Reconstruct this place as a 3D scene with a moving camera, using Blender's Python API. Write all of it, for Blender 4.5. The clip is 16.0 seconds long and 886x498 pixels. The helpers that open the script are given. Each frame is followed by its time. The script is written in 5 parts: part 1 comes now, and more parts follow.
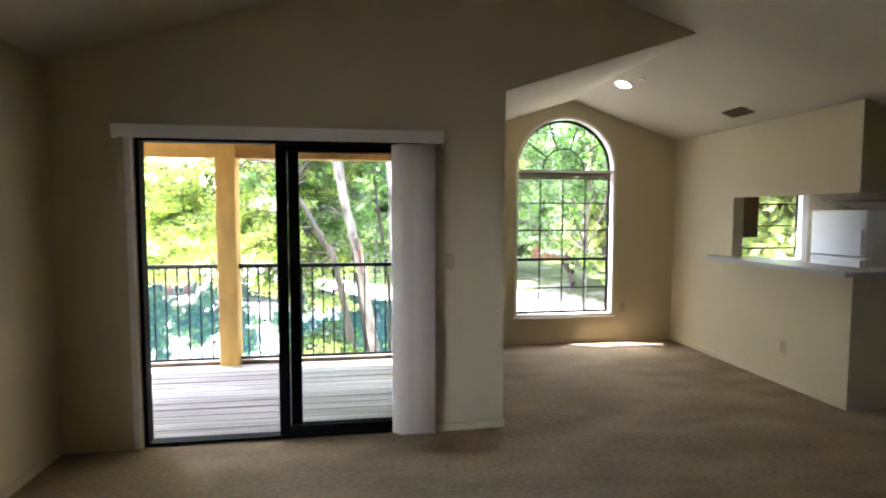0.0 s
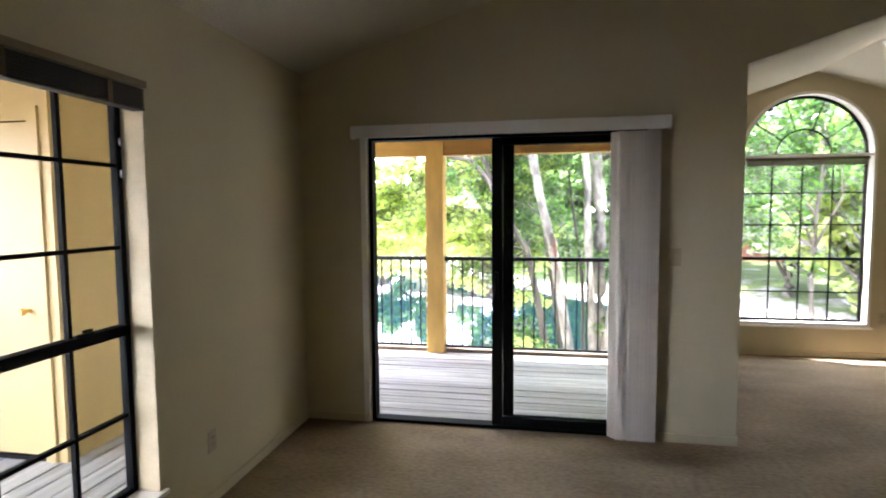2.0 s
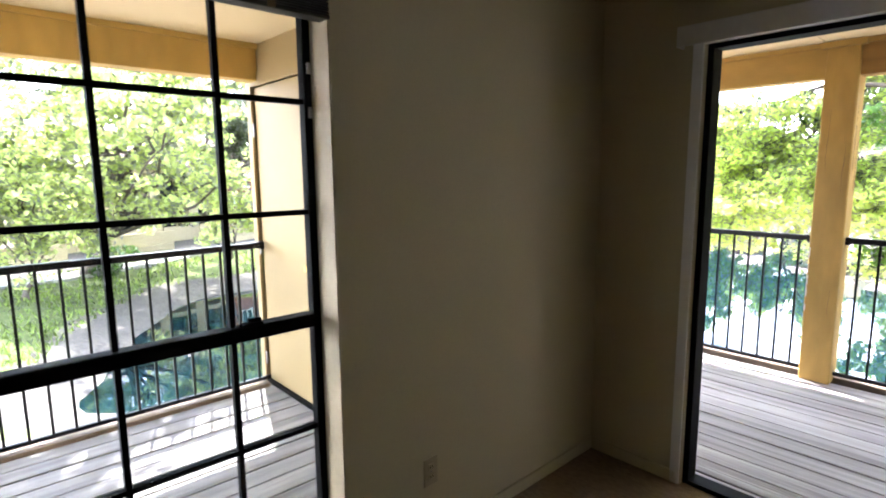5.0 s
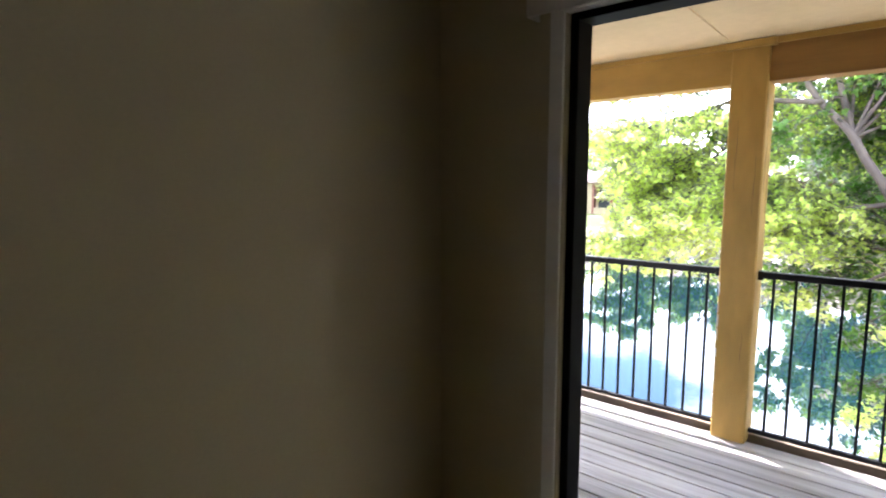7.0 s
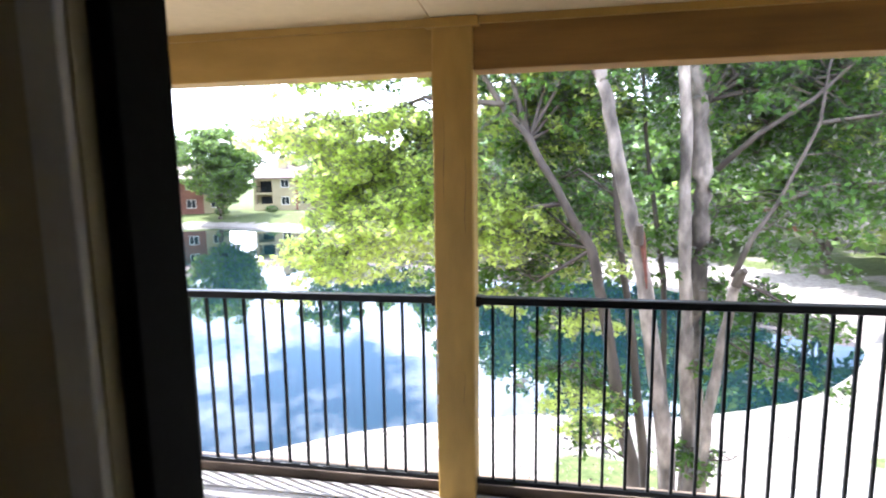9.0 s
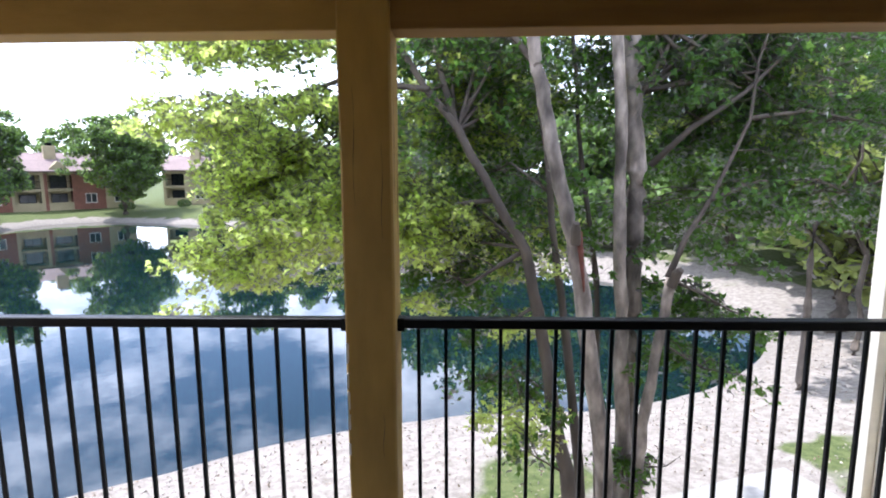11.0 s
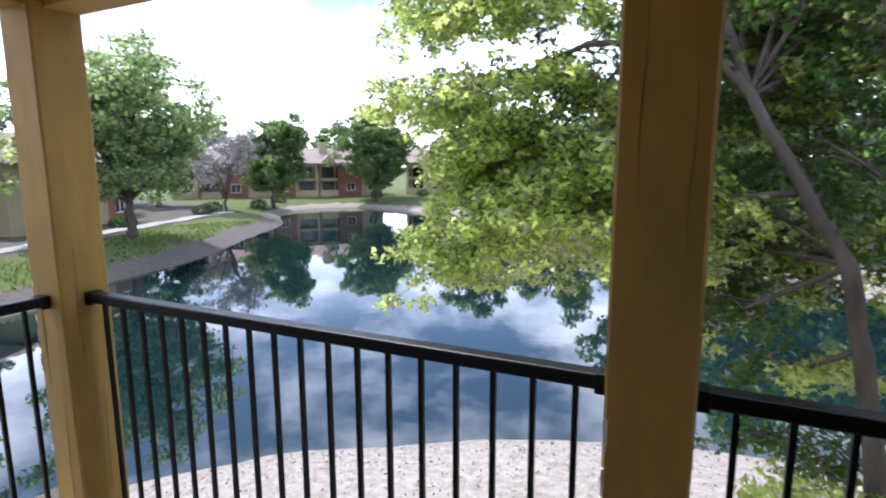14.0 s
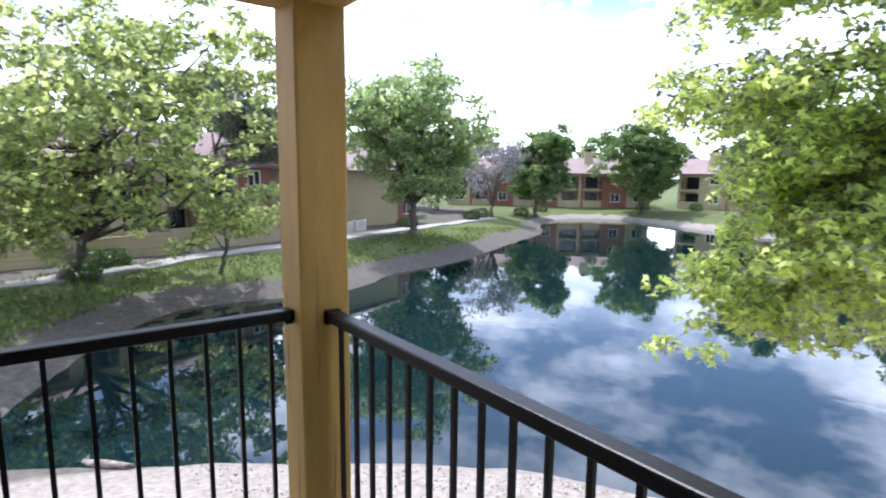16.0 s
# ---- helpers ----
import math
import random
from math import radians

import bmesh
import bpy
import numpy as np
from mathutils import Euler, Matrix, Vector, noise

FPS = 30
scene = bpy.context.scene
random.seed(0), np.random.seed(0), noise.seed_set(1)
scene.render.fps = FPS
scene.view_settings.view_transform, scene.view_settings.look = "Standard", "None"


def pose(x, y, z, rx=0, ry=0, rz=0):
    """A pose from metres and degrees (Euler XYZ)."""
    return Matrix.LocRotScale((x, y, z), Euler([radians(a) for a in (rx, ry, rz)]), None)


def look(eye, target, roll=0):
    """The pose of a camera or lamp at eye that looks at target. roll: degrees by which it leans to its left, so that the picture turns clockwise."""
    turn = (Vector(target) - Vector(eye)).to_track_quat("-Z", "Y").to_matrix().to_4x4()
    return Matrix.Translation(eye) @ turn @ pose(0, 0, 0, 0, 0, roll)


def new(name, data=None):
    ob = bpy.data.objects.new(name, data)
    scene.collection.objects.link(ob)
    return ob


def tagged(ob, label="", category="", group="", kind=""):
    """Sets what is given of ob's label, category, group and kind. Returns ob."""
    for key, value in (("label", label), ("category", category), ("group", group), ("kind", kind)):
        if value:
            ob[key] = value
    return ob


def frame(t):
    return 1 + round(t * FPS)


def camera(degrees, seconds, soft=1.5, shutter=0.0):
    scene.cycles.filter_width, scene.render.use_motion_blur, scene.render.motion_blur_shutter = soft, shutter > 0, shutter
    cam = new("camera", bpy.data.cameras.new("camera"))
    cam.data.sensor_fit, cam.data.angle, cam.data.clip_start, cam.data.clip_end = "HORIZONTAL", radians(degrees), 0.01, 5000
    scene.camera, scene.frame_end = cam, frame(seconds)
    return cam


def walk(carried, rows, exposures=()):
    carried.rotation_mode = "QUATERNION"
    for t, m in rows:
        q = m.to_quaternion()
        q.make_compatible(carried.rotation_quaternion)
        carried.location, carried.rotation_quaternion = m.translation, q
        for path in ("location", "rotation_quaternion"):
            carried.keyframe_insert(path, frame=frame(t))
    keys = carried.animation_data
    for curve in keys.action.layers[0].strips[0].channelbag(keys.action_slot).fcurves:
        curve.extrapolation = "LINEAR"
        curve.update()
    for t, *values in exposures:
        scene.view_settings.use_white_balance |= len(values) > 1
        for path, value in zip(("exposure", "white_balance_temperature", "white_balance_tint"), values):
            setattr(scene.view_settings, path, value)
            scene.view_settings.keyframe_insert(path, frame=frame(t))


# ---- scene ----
cam = camera(79.4, 16.0, soft=1.9, shutter=0.3)
PATH = [
    (0, (0.239, 0.651, 1.574), (0.54, 2.622, 1.441), 0.1),
    (0.5, (0.163, 0.62, 1.573), (0.278, 2.612, 1.441), -0.1),
    (1, (0.058, 0.635, 1.573), (0.011, 2.63, 1.44), -0.1),
    (1.5, (0.007, 0.658, 1.566), (-0.175, 2.644, 1.429), -0.1),
    (2, (0.001, 0.719, 1.546), (-0.36, 2.681, 1.402), -0.4),
    (2.5, (0.021, 0.891, 1.559), (-0.589, 2.788, 1.376), -0.1),
    (3, (0.013, 1.001, 1.537), (-0.854, 2.793, 1.339), -0.5),
    (3.5, (-0.041, 1.13, 1.522), (-1.139, 2.79, 1.319), -1),
    (3.7, (-0.069, 1.214, 1.531), (-1.251, 2.814, 1.319), -0.7),
    (5.8, (-0.288, 2.246, 1.522), (-1.783, 3.54, 1.213), -0.8),
    (6, (-0.315, 2.305, 1.529), (-1.778, 3.636, 1.232), -0.8),
    (6.5, (-0.379, 2.57, 1.547), (-1.755, 3.992, 1.262), 0),
    (7, (-0.417, 2.891, 1.555), (-1.713, 4.395, 1.317), -0.1),
    (7.5, (-0.539, 3.228, 1.619), (-1.647, 4.872, 1.367), 0.3),
    (8, (-0.651, 3.465, 1.623), (-1.503, 5.263, 1.42), -1.6),
    (8.5, (-0.705, 3.701, 1.628), (-1.307, 5.593, 1.39), -1.1),
    (9, (-0.753, 3.898, 1.64), (-1.098, 5.85, 1.375), -0.8),
    (9.5, (-0.782, 4.073, 1.626), (-0.915, 6.05, 1.353), -0.5),
    (9.7, (-0.795, 4.119, 1.63), (-0.851, 6.098, 1.349), -0.3),
    (11.8, (-0.79, 4.643, 1.613), (-0.913, 6.619, 1.322), -0.1),
    (12, (-0.797, 4.683, 1.602), (-0.981, 6.653, 1.309), -0.1),
    (12.5, (-0.817, 4.855, 1.57), (-1.19, 6.797, 1.266), -0.3),
    (13, (-0.891, 4.994, 1.579), (-1.43, 6.893, 1.261), -0.2),
    (13.5, (-0.977, 5.108, 1.56), (-1.663, 6.959, 1.24), -0.2),
    (14, (-1.077, 5.249, 1.55), (-1.936, 7.028, 1.24), -0.2),
    (14.5, (-1.181, 5.388, 1.555), (-2.24, 7.058, 1.26), 0),
    (15, (-1.281, 5.495, 1.557), (-2.534, 7.027, 1.274), 0.2),
    (15.5, (-1.41, 5.627, 1.559), (-2.833, 7.002, 1.28), 0.5),
    (16, (-1.503, 5.719, 1.551), (-3.088, 6.907, 1.274), 0.6),
]
EXPOSURES = [(t, stops, 5820 if t < 9 else 5620, 18 if t < 9 else 17) for t, stops in ((0, 3.55), (1.5, 3.52), (2.5, 3.55), (3.7, 3.3), (6, 2.86), (7, 2.65), (8, 2.45), (9, 2.08), (9.7, 1.48), (11.8, 0.72), (14, 0.52), (16, 0.62))]
walk(cam, [(t, look(eye, target, roll)) for t, eye, target, roll in PATH], EXPOSURES)

# ---- sky, sun ----
SUN_TO = Vector((-0.467, 0.175, 1.0)).normalized()
world = bpy.data.worlds.new("sky")
scene.world = world
world.use_nodes = True
wn, wl = world.node_tree.nodes, world.node_tree.links
wn.clear()
sky = wn.new("ShaderNodeTexSky")
sky.sky_type, sky.sun_disc = "NISHITA", False
sky.sun_elevation = math.asin(SUN_TO.z)
sky.sun_rotation = math.atan2(SUN_TO.x, SUN_TO.y)
sky.dust_density, sky.ozone_density = 1.1, 2.5
wco = wn.new("ShaderNodeTexCoord")
wmap = wn.new("ShaderNodeMapping")
wmap.inputs["Scale"].default_value = (1.0, 1.0, 2.2)
cloud = wn.new("ShaderNodeTexNoise")
cloud.inputs["Scale"].default_value, cloud.inputs["Detail"].default_value, cloud.inputs["Roughness"].default_value = 2.3, 7.0, 0.58
cramp = wn.new("ShaderNodeValToRGB")
cramp.color_ramp.elements[0].position, cramp.color_ramp.elements[1].position = 0.44, 0.645
cmix = wn.new("ShaderNodeMix")
cmix.data_type = "RGBA"
cmix.inputs["B"].default_value = (21.0, 21.5, 22.4, 1)
wbg, wout = wn.new("ShaderNodeBackground"), wn.new("ShaderNodeOutputWorld")
wl.new(wco.outputs["Generated"], wmap.inputs["Vector"])
wl.new(wmap.outputs["Vector"], cloud.inputs["Vector"])
wl.new(cloud.outputs["Fac"], cramp.inputs["Fac"])
wsep, haze, veil = wn.new("ShaderNodeSeparateXYZ"), wn.new("ShaderNodeMapRange"), wn.new("ShaderNodeMath")
haze.interpolation_type = "SMOOTHSTEP"
haze.inputs["From Min"].default_value, haze.inputs["From Max"].default_value = 0.04, 0.31
haze.inputs["To Min"].default_value, haze.inputs["To Max"].default_value = 0.86, 0.0
veil.operation = "MAXIMUM"
wl.new(wco.outputs["Generated"], wsep.inputs["Vector"])
wl.new(wsep.outputs["Z"], haze.inputs["Value"])
wl.new(haze.outputs["Result"], veil.inputs[0])
wl.new(cramp.outputs["Color"], veil.inputs[1])
wl.new(veil.outputs["Value"], cmix.inputs["Factor"])
wl.new(sky.outputs["Color"], cmix.inputs["A"])
wl.new(cmix.outputs["Result"], wbg.inputs["Color"])
wl.new(wbg.outputs["Background"], wout.inputs["Surface"])
wbg.inputs["Strength"].default_value = 0.15
sun_data = bpy.data.lights.new("sun", "SUN")
sun_data.energy, sun_data.angle, sun_data.color = 4.4, radians(0.53), (1.0, 0.95, 0.86)
sun = new("sun", sun_data)
sun.matrix_world = look(SUN_TO * 60, (0, 0, 0))

# ---- materials ----


def material(name, color, rough=0.6, metal=0.0, grain=None, grain_amount=0.0, stain=None, stain_amount=0.0, bump=0.0, bump_scale=60.0,
             stretch=(1, 1, 1), vary=0.0, coat=0.0, spec=0.5):
    """A painted or natural surface: colour varied by a fine grain and broad stains, relief, and a shift from piece to piece."""
    m = bpy.data.materials.new(name)
    m.use_nodes = True
    n, l = m.node_tree.nodes, m.node_tree.links
    b = n["Principled BSDF"]
    b.inputs["Roughness"].default_value, b.inputs["Metallic"].default_value = rough, metal
    b.inputs["Specular IOR Level"].default_value = spec
    b.inputs["Coat Weight"].default_value = coat
    co, mp = n.new("ShaderNodeTexCoord"), n.new("ShaderNodeMapping")
    mp.inputs["Scale"].default_value = stretch
    geo = n.new("ShaderNodeNewGeometry")
    l.new(geo.outputs["Position"], mp.inputs["Vector"])
    out = None
    rgb = n.new("ShaderNodeRGB")
    rgb.outputs[0].default_value = (*color, 1)
    out = rgb.outputs[0]

    def shade(scale, amount, source, detail):
        t = n.new("ShaderNodeTexNoise")
        t.inputs["Scale"].default_value, t.inputs["Detail"].default_value = scale, detail
        l.new(mp.outputs["Vector"], t.inputs["Vector"])
        r = n.new("ShaderNodeMapRange")
        r.inputs["From Min"].default_value, r.inputs["From Max"].default_value = 0.3, 0.7
        r.inputs["To Min"].default_value, r.inputs["To Max"].default_value = 1 - amount, 1 + amount
        l.new(t.outputs["Fac"], r.inputs["Value"])
        v = n.new("ShaderNodeVectorMath")
        v.operation = "SCALE"
        l.new(source, v.inputs[0])
        l.new(r.outputs["Result"], v.inputs["Scale"])
        return v.outputs["Vector"], t

    if grain:
        out, _ = shade(grain, grain_amount, out, 4)
    if stain:
        out, _ = shade(stain, stain_amount, out, 3)
    if vary:
        info = n.new("ShaderNodeObjectInfo")
        r = n.new("ShaderNodeMapRange")
        r.inputs["To Min"].default_value, r.inputs["To Max"].default_value = 1 - vary, 1 + vary
        l.new(info.outputs["Random"], r.inputs["Value"])
        v = n.new("ShaderNodeVectorMath")
        v.operation = "SCALE"
        l.new(out, v.inputs[0])
        l.new(r.outputs["Result"], v.inputs["Scale"])
        out = v.outputs["Vector"]
    l.new(out, b.inputs["Base Color"])
    if bump:
        t = n.new("ShaderNodeTexNoise")
        t.inputs["Scale"].default_value, t.inputs["Detail"].default_value = bump_scale, 3
        l.new(mp.outputs["Vector"], t.inputs["Vector"])
        bp = n.new("ShaderNodeBump")
        bp.inputs["Strength"].default_value, bp.inputs["Distance"].default_value = min(bump, 1.0), 0.01
        l.new(t.outputs["Fac"], bp.inputs["Height"])
        l.new(bp.outputs["Normal"], b.inputs["Normal"])
    return m


def leaf_material(name, color, through_color, amount=0.45, vary=0.35):
    """Leaves: a lit face and light coming through, varied from leaf to leaf."""
    m = bpy.data.materials.new(name)
    m.use_nodes = True
    n, l = m.node_tree.nodes, m.node_tree.links
    n.clear()
    o = n.new("ShaderNodeOutputMaterial")
    mix, d, t, g = n.new("ShaderNodeMixShader"), n.new("ShaderNodeBsdfDiffuse"), n.new("ShaderNodeBsdfTranslucent"), n.new("ShaderNodeBsdfGlossy")
    geo = n.new("ShaderNodeNewGeometry")
    r = n.new("ShaderNodeMapRange")
    r.inputs["To Min"].default_value, r.inputs["To Max"].default_value = 1 - vary, 1 + vary
    l.new(geo.outputs["Random Per Island"], r.inputs["Value"])
    for node, c in ((d, color), (t, through_color)):
        v = n.new("ShaderNodeVectorMath")
        v.operation = "SCALE"
        v.inputs[0].default_value = c
        l.new(r.outputs["Result"], v.inputs["Scale"])
        l.new(v.outputs["Vector"], node.inputs["Color"])
    mix.inputs["Fac"].default_value = amount
    l.new(d.outputs[0], mix.inputs[1])
    l.new(t.outputs[0], mix.inputs[2])
    g.inputs["Roughness"].default_value = 0.35
    g.inputs["Color"].default_value = (0.38, 0.38, 0.38, 1)
    mix2, fr = n.new("ShaderNodeMixShader"), n.new("ShaderNodeFresnel")
    fr.inputs["IOR"].default_value = 1.3
    l.new(fr.outputs[0], mix2.inputs["Fac"])
    l.new(mix.outputs[0], mix2.inputs[1])
    l.new(g.outputs[0], mix2.inputs[2])
    l.new(mix2.outputs[0], o.inputs["Surface"])
    return m


WALL = material("wall paint", (0.60, 0.52, 0.34), 0.75, grain=90, grain_amount=0.02, stain=1.4, stain_amount=0.035, bump=0.18, bump_scale=160)
CEIL = material("textured ceiling", (0.65, 0.59, 0.455), 0.9, grain=70, grain_amount=0.05, stain=0.9, stain_amount=0.03, bump=0.9, bump_scale=85)
CARPET = material("carpet", (0.33, 0.25, 0.155), 0.97, grain=34, grain_amount=0.2, stain=2.0, stain_amount=0.22, bump=1.0, bump_scale=120, stretch=(0.8, 1.5, 1), spec=0.1)
TRIM = material("white trim", (0.84, 0.80, 0.74), 0.45, grain=40, grain_amount=0.02, stain=3, stain_amount=0.04, bump=0.05)
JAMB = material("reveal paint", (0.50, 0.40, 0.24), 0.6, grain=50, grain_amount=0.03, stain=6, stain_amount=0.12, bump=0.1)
DARK = material("dark bronze aluminium", (0.005, 0.005, 0.005), 0.6, spec=0.05, grain=60, grain_amount=0.15, bump=0.03)
IRON = material("black iron", (0.004, 0.004, 0.0045), 0.4, spec=0.22, grain=80, grain_amount=0.3, stain=8, stain_amount=0.3, bump=0.12, bump_scale=120)
YELLOW = material("yellow painted wood", (0.43, 0.265, 0.06), 0.62, grain=18, grain_amount=0.08, stain=3.2, stain_amount=0.2, bump=0.25, bump_scale=40, stretch=(1, 1, 0.3))
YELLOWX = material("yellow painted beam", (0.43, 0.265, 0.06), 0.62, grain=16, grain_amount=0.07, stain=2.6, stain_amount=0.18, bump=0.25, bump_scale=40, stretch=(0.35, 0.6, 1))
BROWNBEAM = material("brown beam", (0.25, 0.135, 0.032), 0.7, grain=14, grain_amount=0.22, stain=2.4, stain_amount=0.24, bump=0.4, bump_scale=30, stretch=(0.12, 0.4, 1))
YPANEL = material("yellow painted panel", (0.30, 0.215, 0.09), 0.6, grain=20, grain_amount=0.03, stain=1.5, stain_amount=0.06, bump=0.12, bump_scale=60)
YCEIL = material("cream soffit board", (0.64, 0.51, 0.29), 0.7, grain=20, grain_amount=0.03, stain=1.2, stain_amount=0.07, bump=0.12, bump_scale=60)
SIDING = material("cream siding", (0.78, 0.74, 0.64), 0.65, grain=18, grain_amount=0.05, stain=2.0, stain_amount=0.07, bump=0.25, bump_scale=25, stretch=(0.1, 0.1, 1), vary=0.05)
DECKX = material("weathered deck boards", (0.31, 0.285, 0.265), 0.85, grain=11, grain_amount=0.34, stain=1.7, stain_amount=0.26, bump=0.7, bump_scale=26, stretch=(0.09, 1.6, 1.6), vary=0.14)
# Same boards as DECKX, darkened for the dappled shade outside the window.
DECKY = material("shade-toned weathered deck boards lengthwise", (0.18, 0.168, 0.16), 0.85, grain=11, grain_amount=0.34, stain=1.7, stain_amount=0.26, bump=0.7, bump_scale=26, stretch=(1.6, 0.09, 1.6), vary=0.14)
EDGE = material("worn brown edge board", (0.17, 0.125, 0.09), 0.85, grain=14, grain_amount=0.35, stain=4, stain_amount=0.35, bump=0.7, bump_scale=24, stretch=(0.3, 0.3, 1))
BLIND = material("vinyl blind slats", (0.84, 0.75, 0.66), 0.5, grain=30, grain_amount=0.03, stain=2, stain_amount=0.05, vary=0.05)
HEADRAIL = material("dull tan metal", (0.26, 0.2, 0.13), 0.45, grain=40, grain_amount=0.1)
MINIBLIND = material("grey aluminium mini blind", (0.03, 0.024, 0.02), 0.6, grain=50, grain_amount=0.2)
BROWNBLIND = material("brown slats", (0.16, 0.10, 0.05), 0.5, grain=50, grain_amount=0.15)
ALMOND = material("almond plastic", (0.46, 0.38, 0.25), 0.4, grain=30, grain_amount=0.03)
LAMINATE = material("counter laminate", (0.50, 0.50, 0.51), 0.28, grain=120, grain_amount=0.08, stain=5, stain_amount=0.05)
FRIDGE = material("white enamel", (0.80, 0.79, 0.76), 0.3, grain=90, grain_amount=0.02, bump=0.06, bump_scale=200)
CABINET = material("brown cabinet wood", (0.15, 0.085, 0.04), 0.45, grain=10, grain_amount=0.2, stain=2, stain_amount=0.12, bump=0.1, stretch=(1, 1, 0.1))
BRASS = material("brass", (0.75, 0.52, 0.18), 0.3, metal=1.0)
STEEL = material("grey steel", (0.35, 0.33, 0.30), 0.4, metal=0.9)
ORANGE = material("orange sticker", (0.72, 0.16, 0.05), 0.55, grain=30, grain_amount=0.04)
PALE = material("pale print", (0.85, 0.62, 0.5), 0.6)
CONCRETE = material("concrete", (0.30, 0.285, 0.26), 0.9, grain=12, grain_amount=0.12, stain=0.8, stain_amount=0.15, bump=0.5, bump_scale=30)
BARK = material("pale bark", (0.24, 0.2, 0.165), 0.9, grain=12, grain_amount=0.45, stain=5.0, stain_amount=0.6, bump=1.0, bump_scale=18, stretch=(1, 1, 0.45))
BARKDARK = material("dark bark", (0.10, 0.08, 0.062), 0.9, grain=8, grain_amount=0.3, stain=2, stain_amount=0.25, bump=1.0, bump_scale=18, stretch=(1, 1, 0.35))
SCAR = material("bare red-brown wood", (0.16, 0.055, 0.035), 0.8, grain=20, grain_amount=0.35, bump=0.6)
BRICK = material("red brick", (0.23, 0.10, 0.068), 0.85, grain=6, grain_amount=0.18, stain=0.7, stain_amount=0.12, bump=0.5, bump_scale=14)
STUCCO = material("cream wall board", (0.40, 0.335, 0.20), 0.8, grain=3, grain_amount=0.05, stain=0.3, stain_amount=0.08, bump=0.2)
ROOF = material("pink-brown shingles", (0.23, 0.17, 0.155), 0.9, grain=5, grain_amount=0.15, stain=0.4, stain_amount=0.1, bump=0.6, bump_scale=9)
DARKGLASS = material("dark window", (0.03, 0.035, 0.04), 0.12)
LAMPW = material("lamp trim", (0.8, 0.78, 0.74), 0.4)
ROCK = material("grey rock", (0.30, 0.27, 0.24), 0.9, grain=5, grain_amount=0.25, stain=1, stain_amount=0.2, bump=0.9, bump_scale=9)
# Near tree: LEAF coloured as if sunlit, LEAFSHADE as if under the crown's shade.
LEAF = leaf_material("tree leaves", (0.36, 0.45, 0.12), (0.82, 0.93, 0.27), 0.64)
LEAFPALE = leaf_material("spring leaves", (0.34, 0.38, 0.15), (0.66, 0.76, 0.25), 0.58)
LEAFDARK = leaf_material("oak leaves", (0.05, 0.10, 0.028), (0.12, 0.22, 0.035), 0.4)
LEAFSHADE = leaf_material("shade-toned tree leaves", (0.06, 0.12, 0.03), (0.20, 0.36, 0.055), 0.48)
LEAFMID = leaf_material("lake tree leaves", (0.14, 0.21, 0.075), (0.36, 0.52, 0.12), 0.52)
LEAFBANK = leaf_material("bank tree leaves", (0.27, 0.35, 0.15), (0.60, 0.74, 0.28), 0.55)
LEAFGRASS = leaf_material("grass blades", (0.15, 0.205, 0.05), (0.30, 0.40, 0.09), 0.4, 0.5)
LEAFDULL = leaf_material("dull oak leaves", (0.12, 0.145, 0.08), (0.18, 0.22, 0.08), 0.4)
LEAFGREY = leaf_material("bare grey twigs", (0.42, 0.39, 0.37), (0.25, 0.23, 0.21), 0.25)

GLASS = bpy.data.materials.new("window glass")
GLASS.use_nodes = True
gb = GLASS.node_tree.nodes["Principled BSDF"]
gb.inputs["Transmission Weight"].default_value, gb.inputs["Roughness"].default_value, gb.inputs["IOR"].default_value = 1.0, 0.0, 1.15
gb.inputs["Base Color"].default_value = (0.93, 0.96, 0.94, 1)

GLOW = bpy.data.materials.new("lamp bulb")
GLOW.use_nodes = True
GLOW.node_tree.nodes["Principled BSDF"].inputs["Emission Color"].default_value = (1.0, 0.82, 0.6, 1)
GLOW.node_tree.nodes["Principled BSDF"].inputs["Emission Strength"].default_value = 4.5

WATER = bpy.data.materials.new("pond water")
WATER.use_nodes = True
n_, l_ = WATER.node_tree.nodes, WATER.node_tree.links
wb = n_["Principled BSDF"]
wb.inputs["Base Color"].default_value = (0.004, 0.014, 0.016, 1)
wb.inputs["Roughness"].default_value, wb.inputs["IOR"].default_value = 0.015, 1.6
wt, wbp, wg = n_.new("ShaderNodeTexNoise"), n_.new("ShaderNodeBump"), n_.new("ShaderNodeNewGeometry")
wt.inputs["Scale"].default_value, wt.inputs["Detail"].default_value = 0.9, 3
wbp.inputs["Strength"].default_value, wbp.inputs["Distance"].default_value = 0.10, 0.03
l_.new(wg.outputs["Position"], wt.inputs["Vector"])
l_.new(wt.outputs["Fac"], wbp.inputs["Height"])
l_.new(wbp.outputs["Normal"], wb.inputs["Normal"])


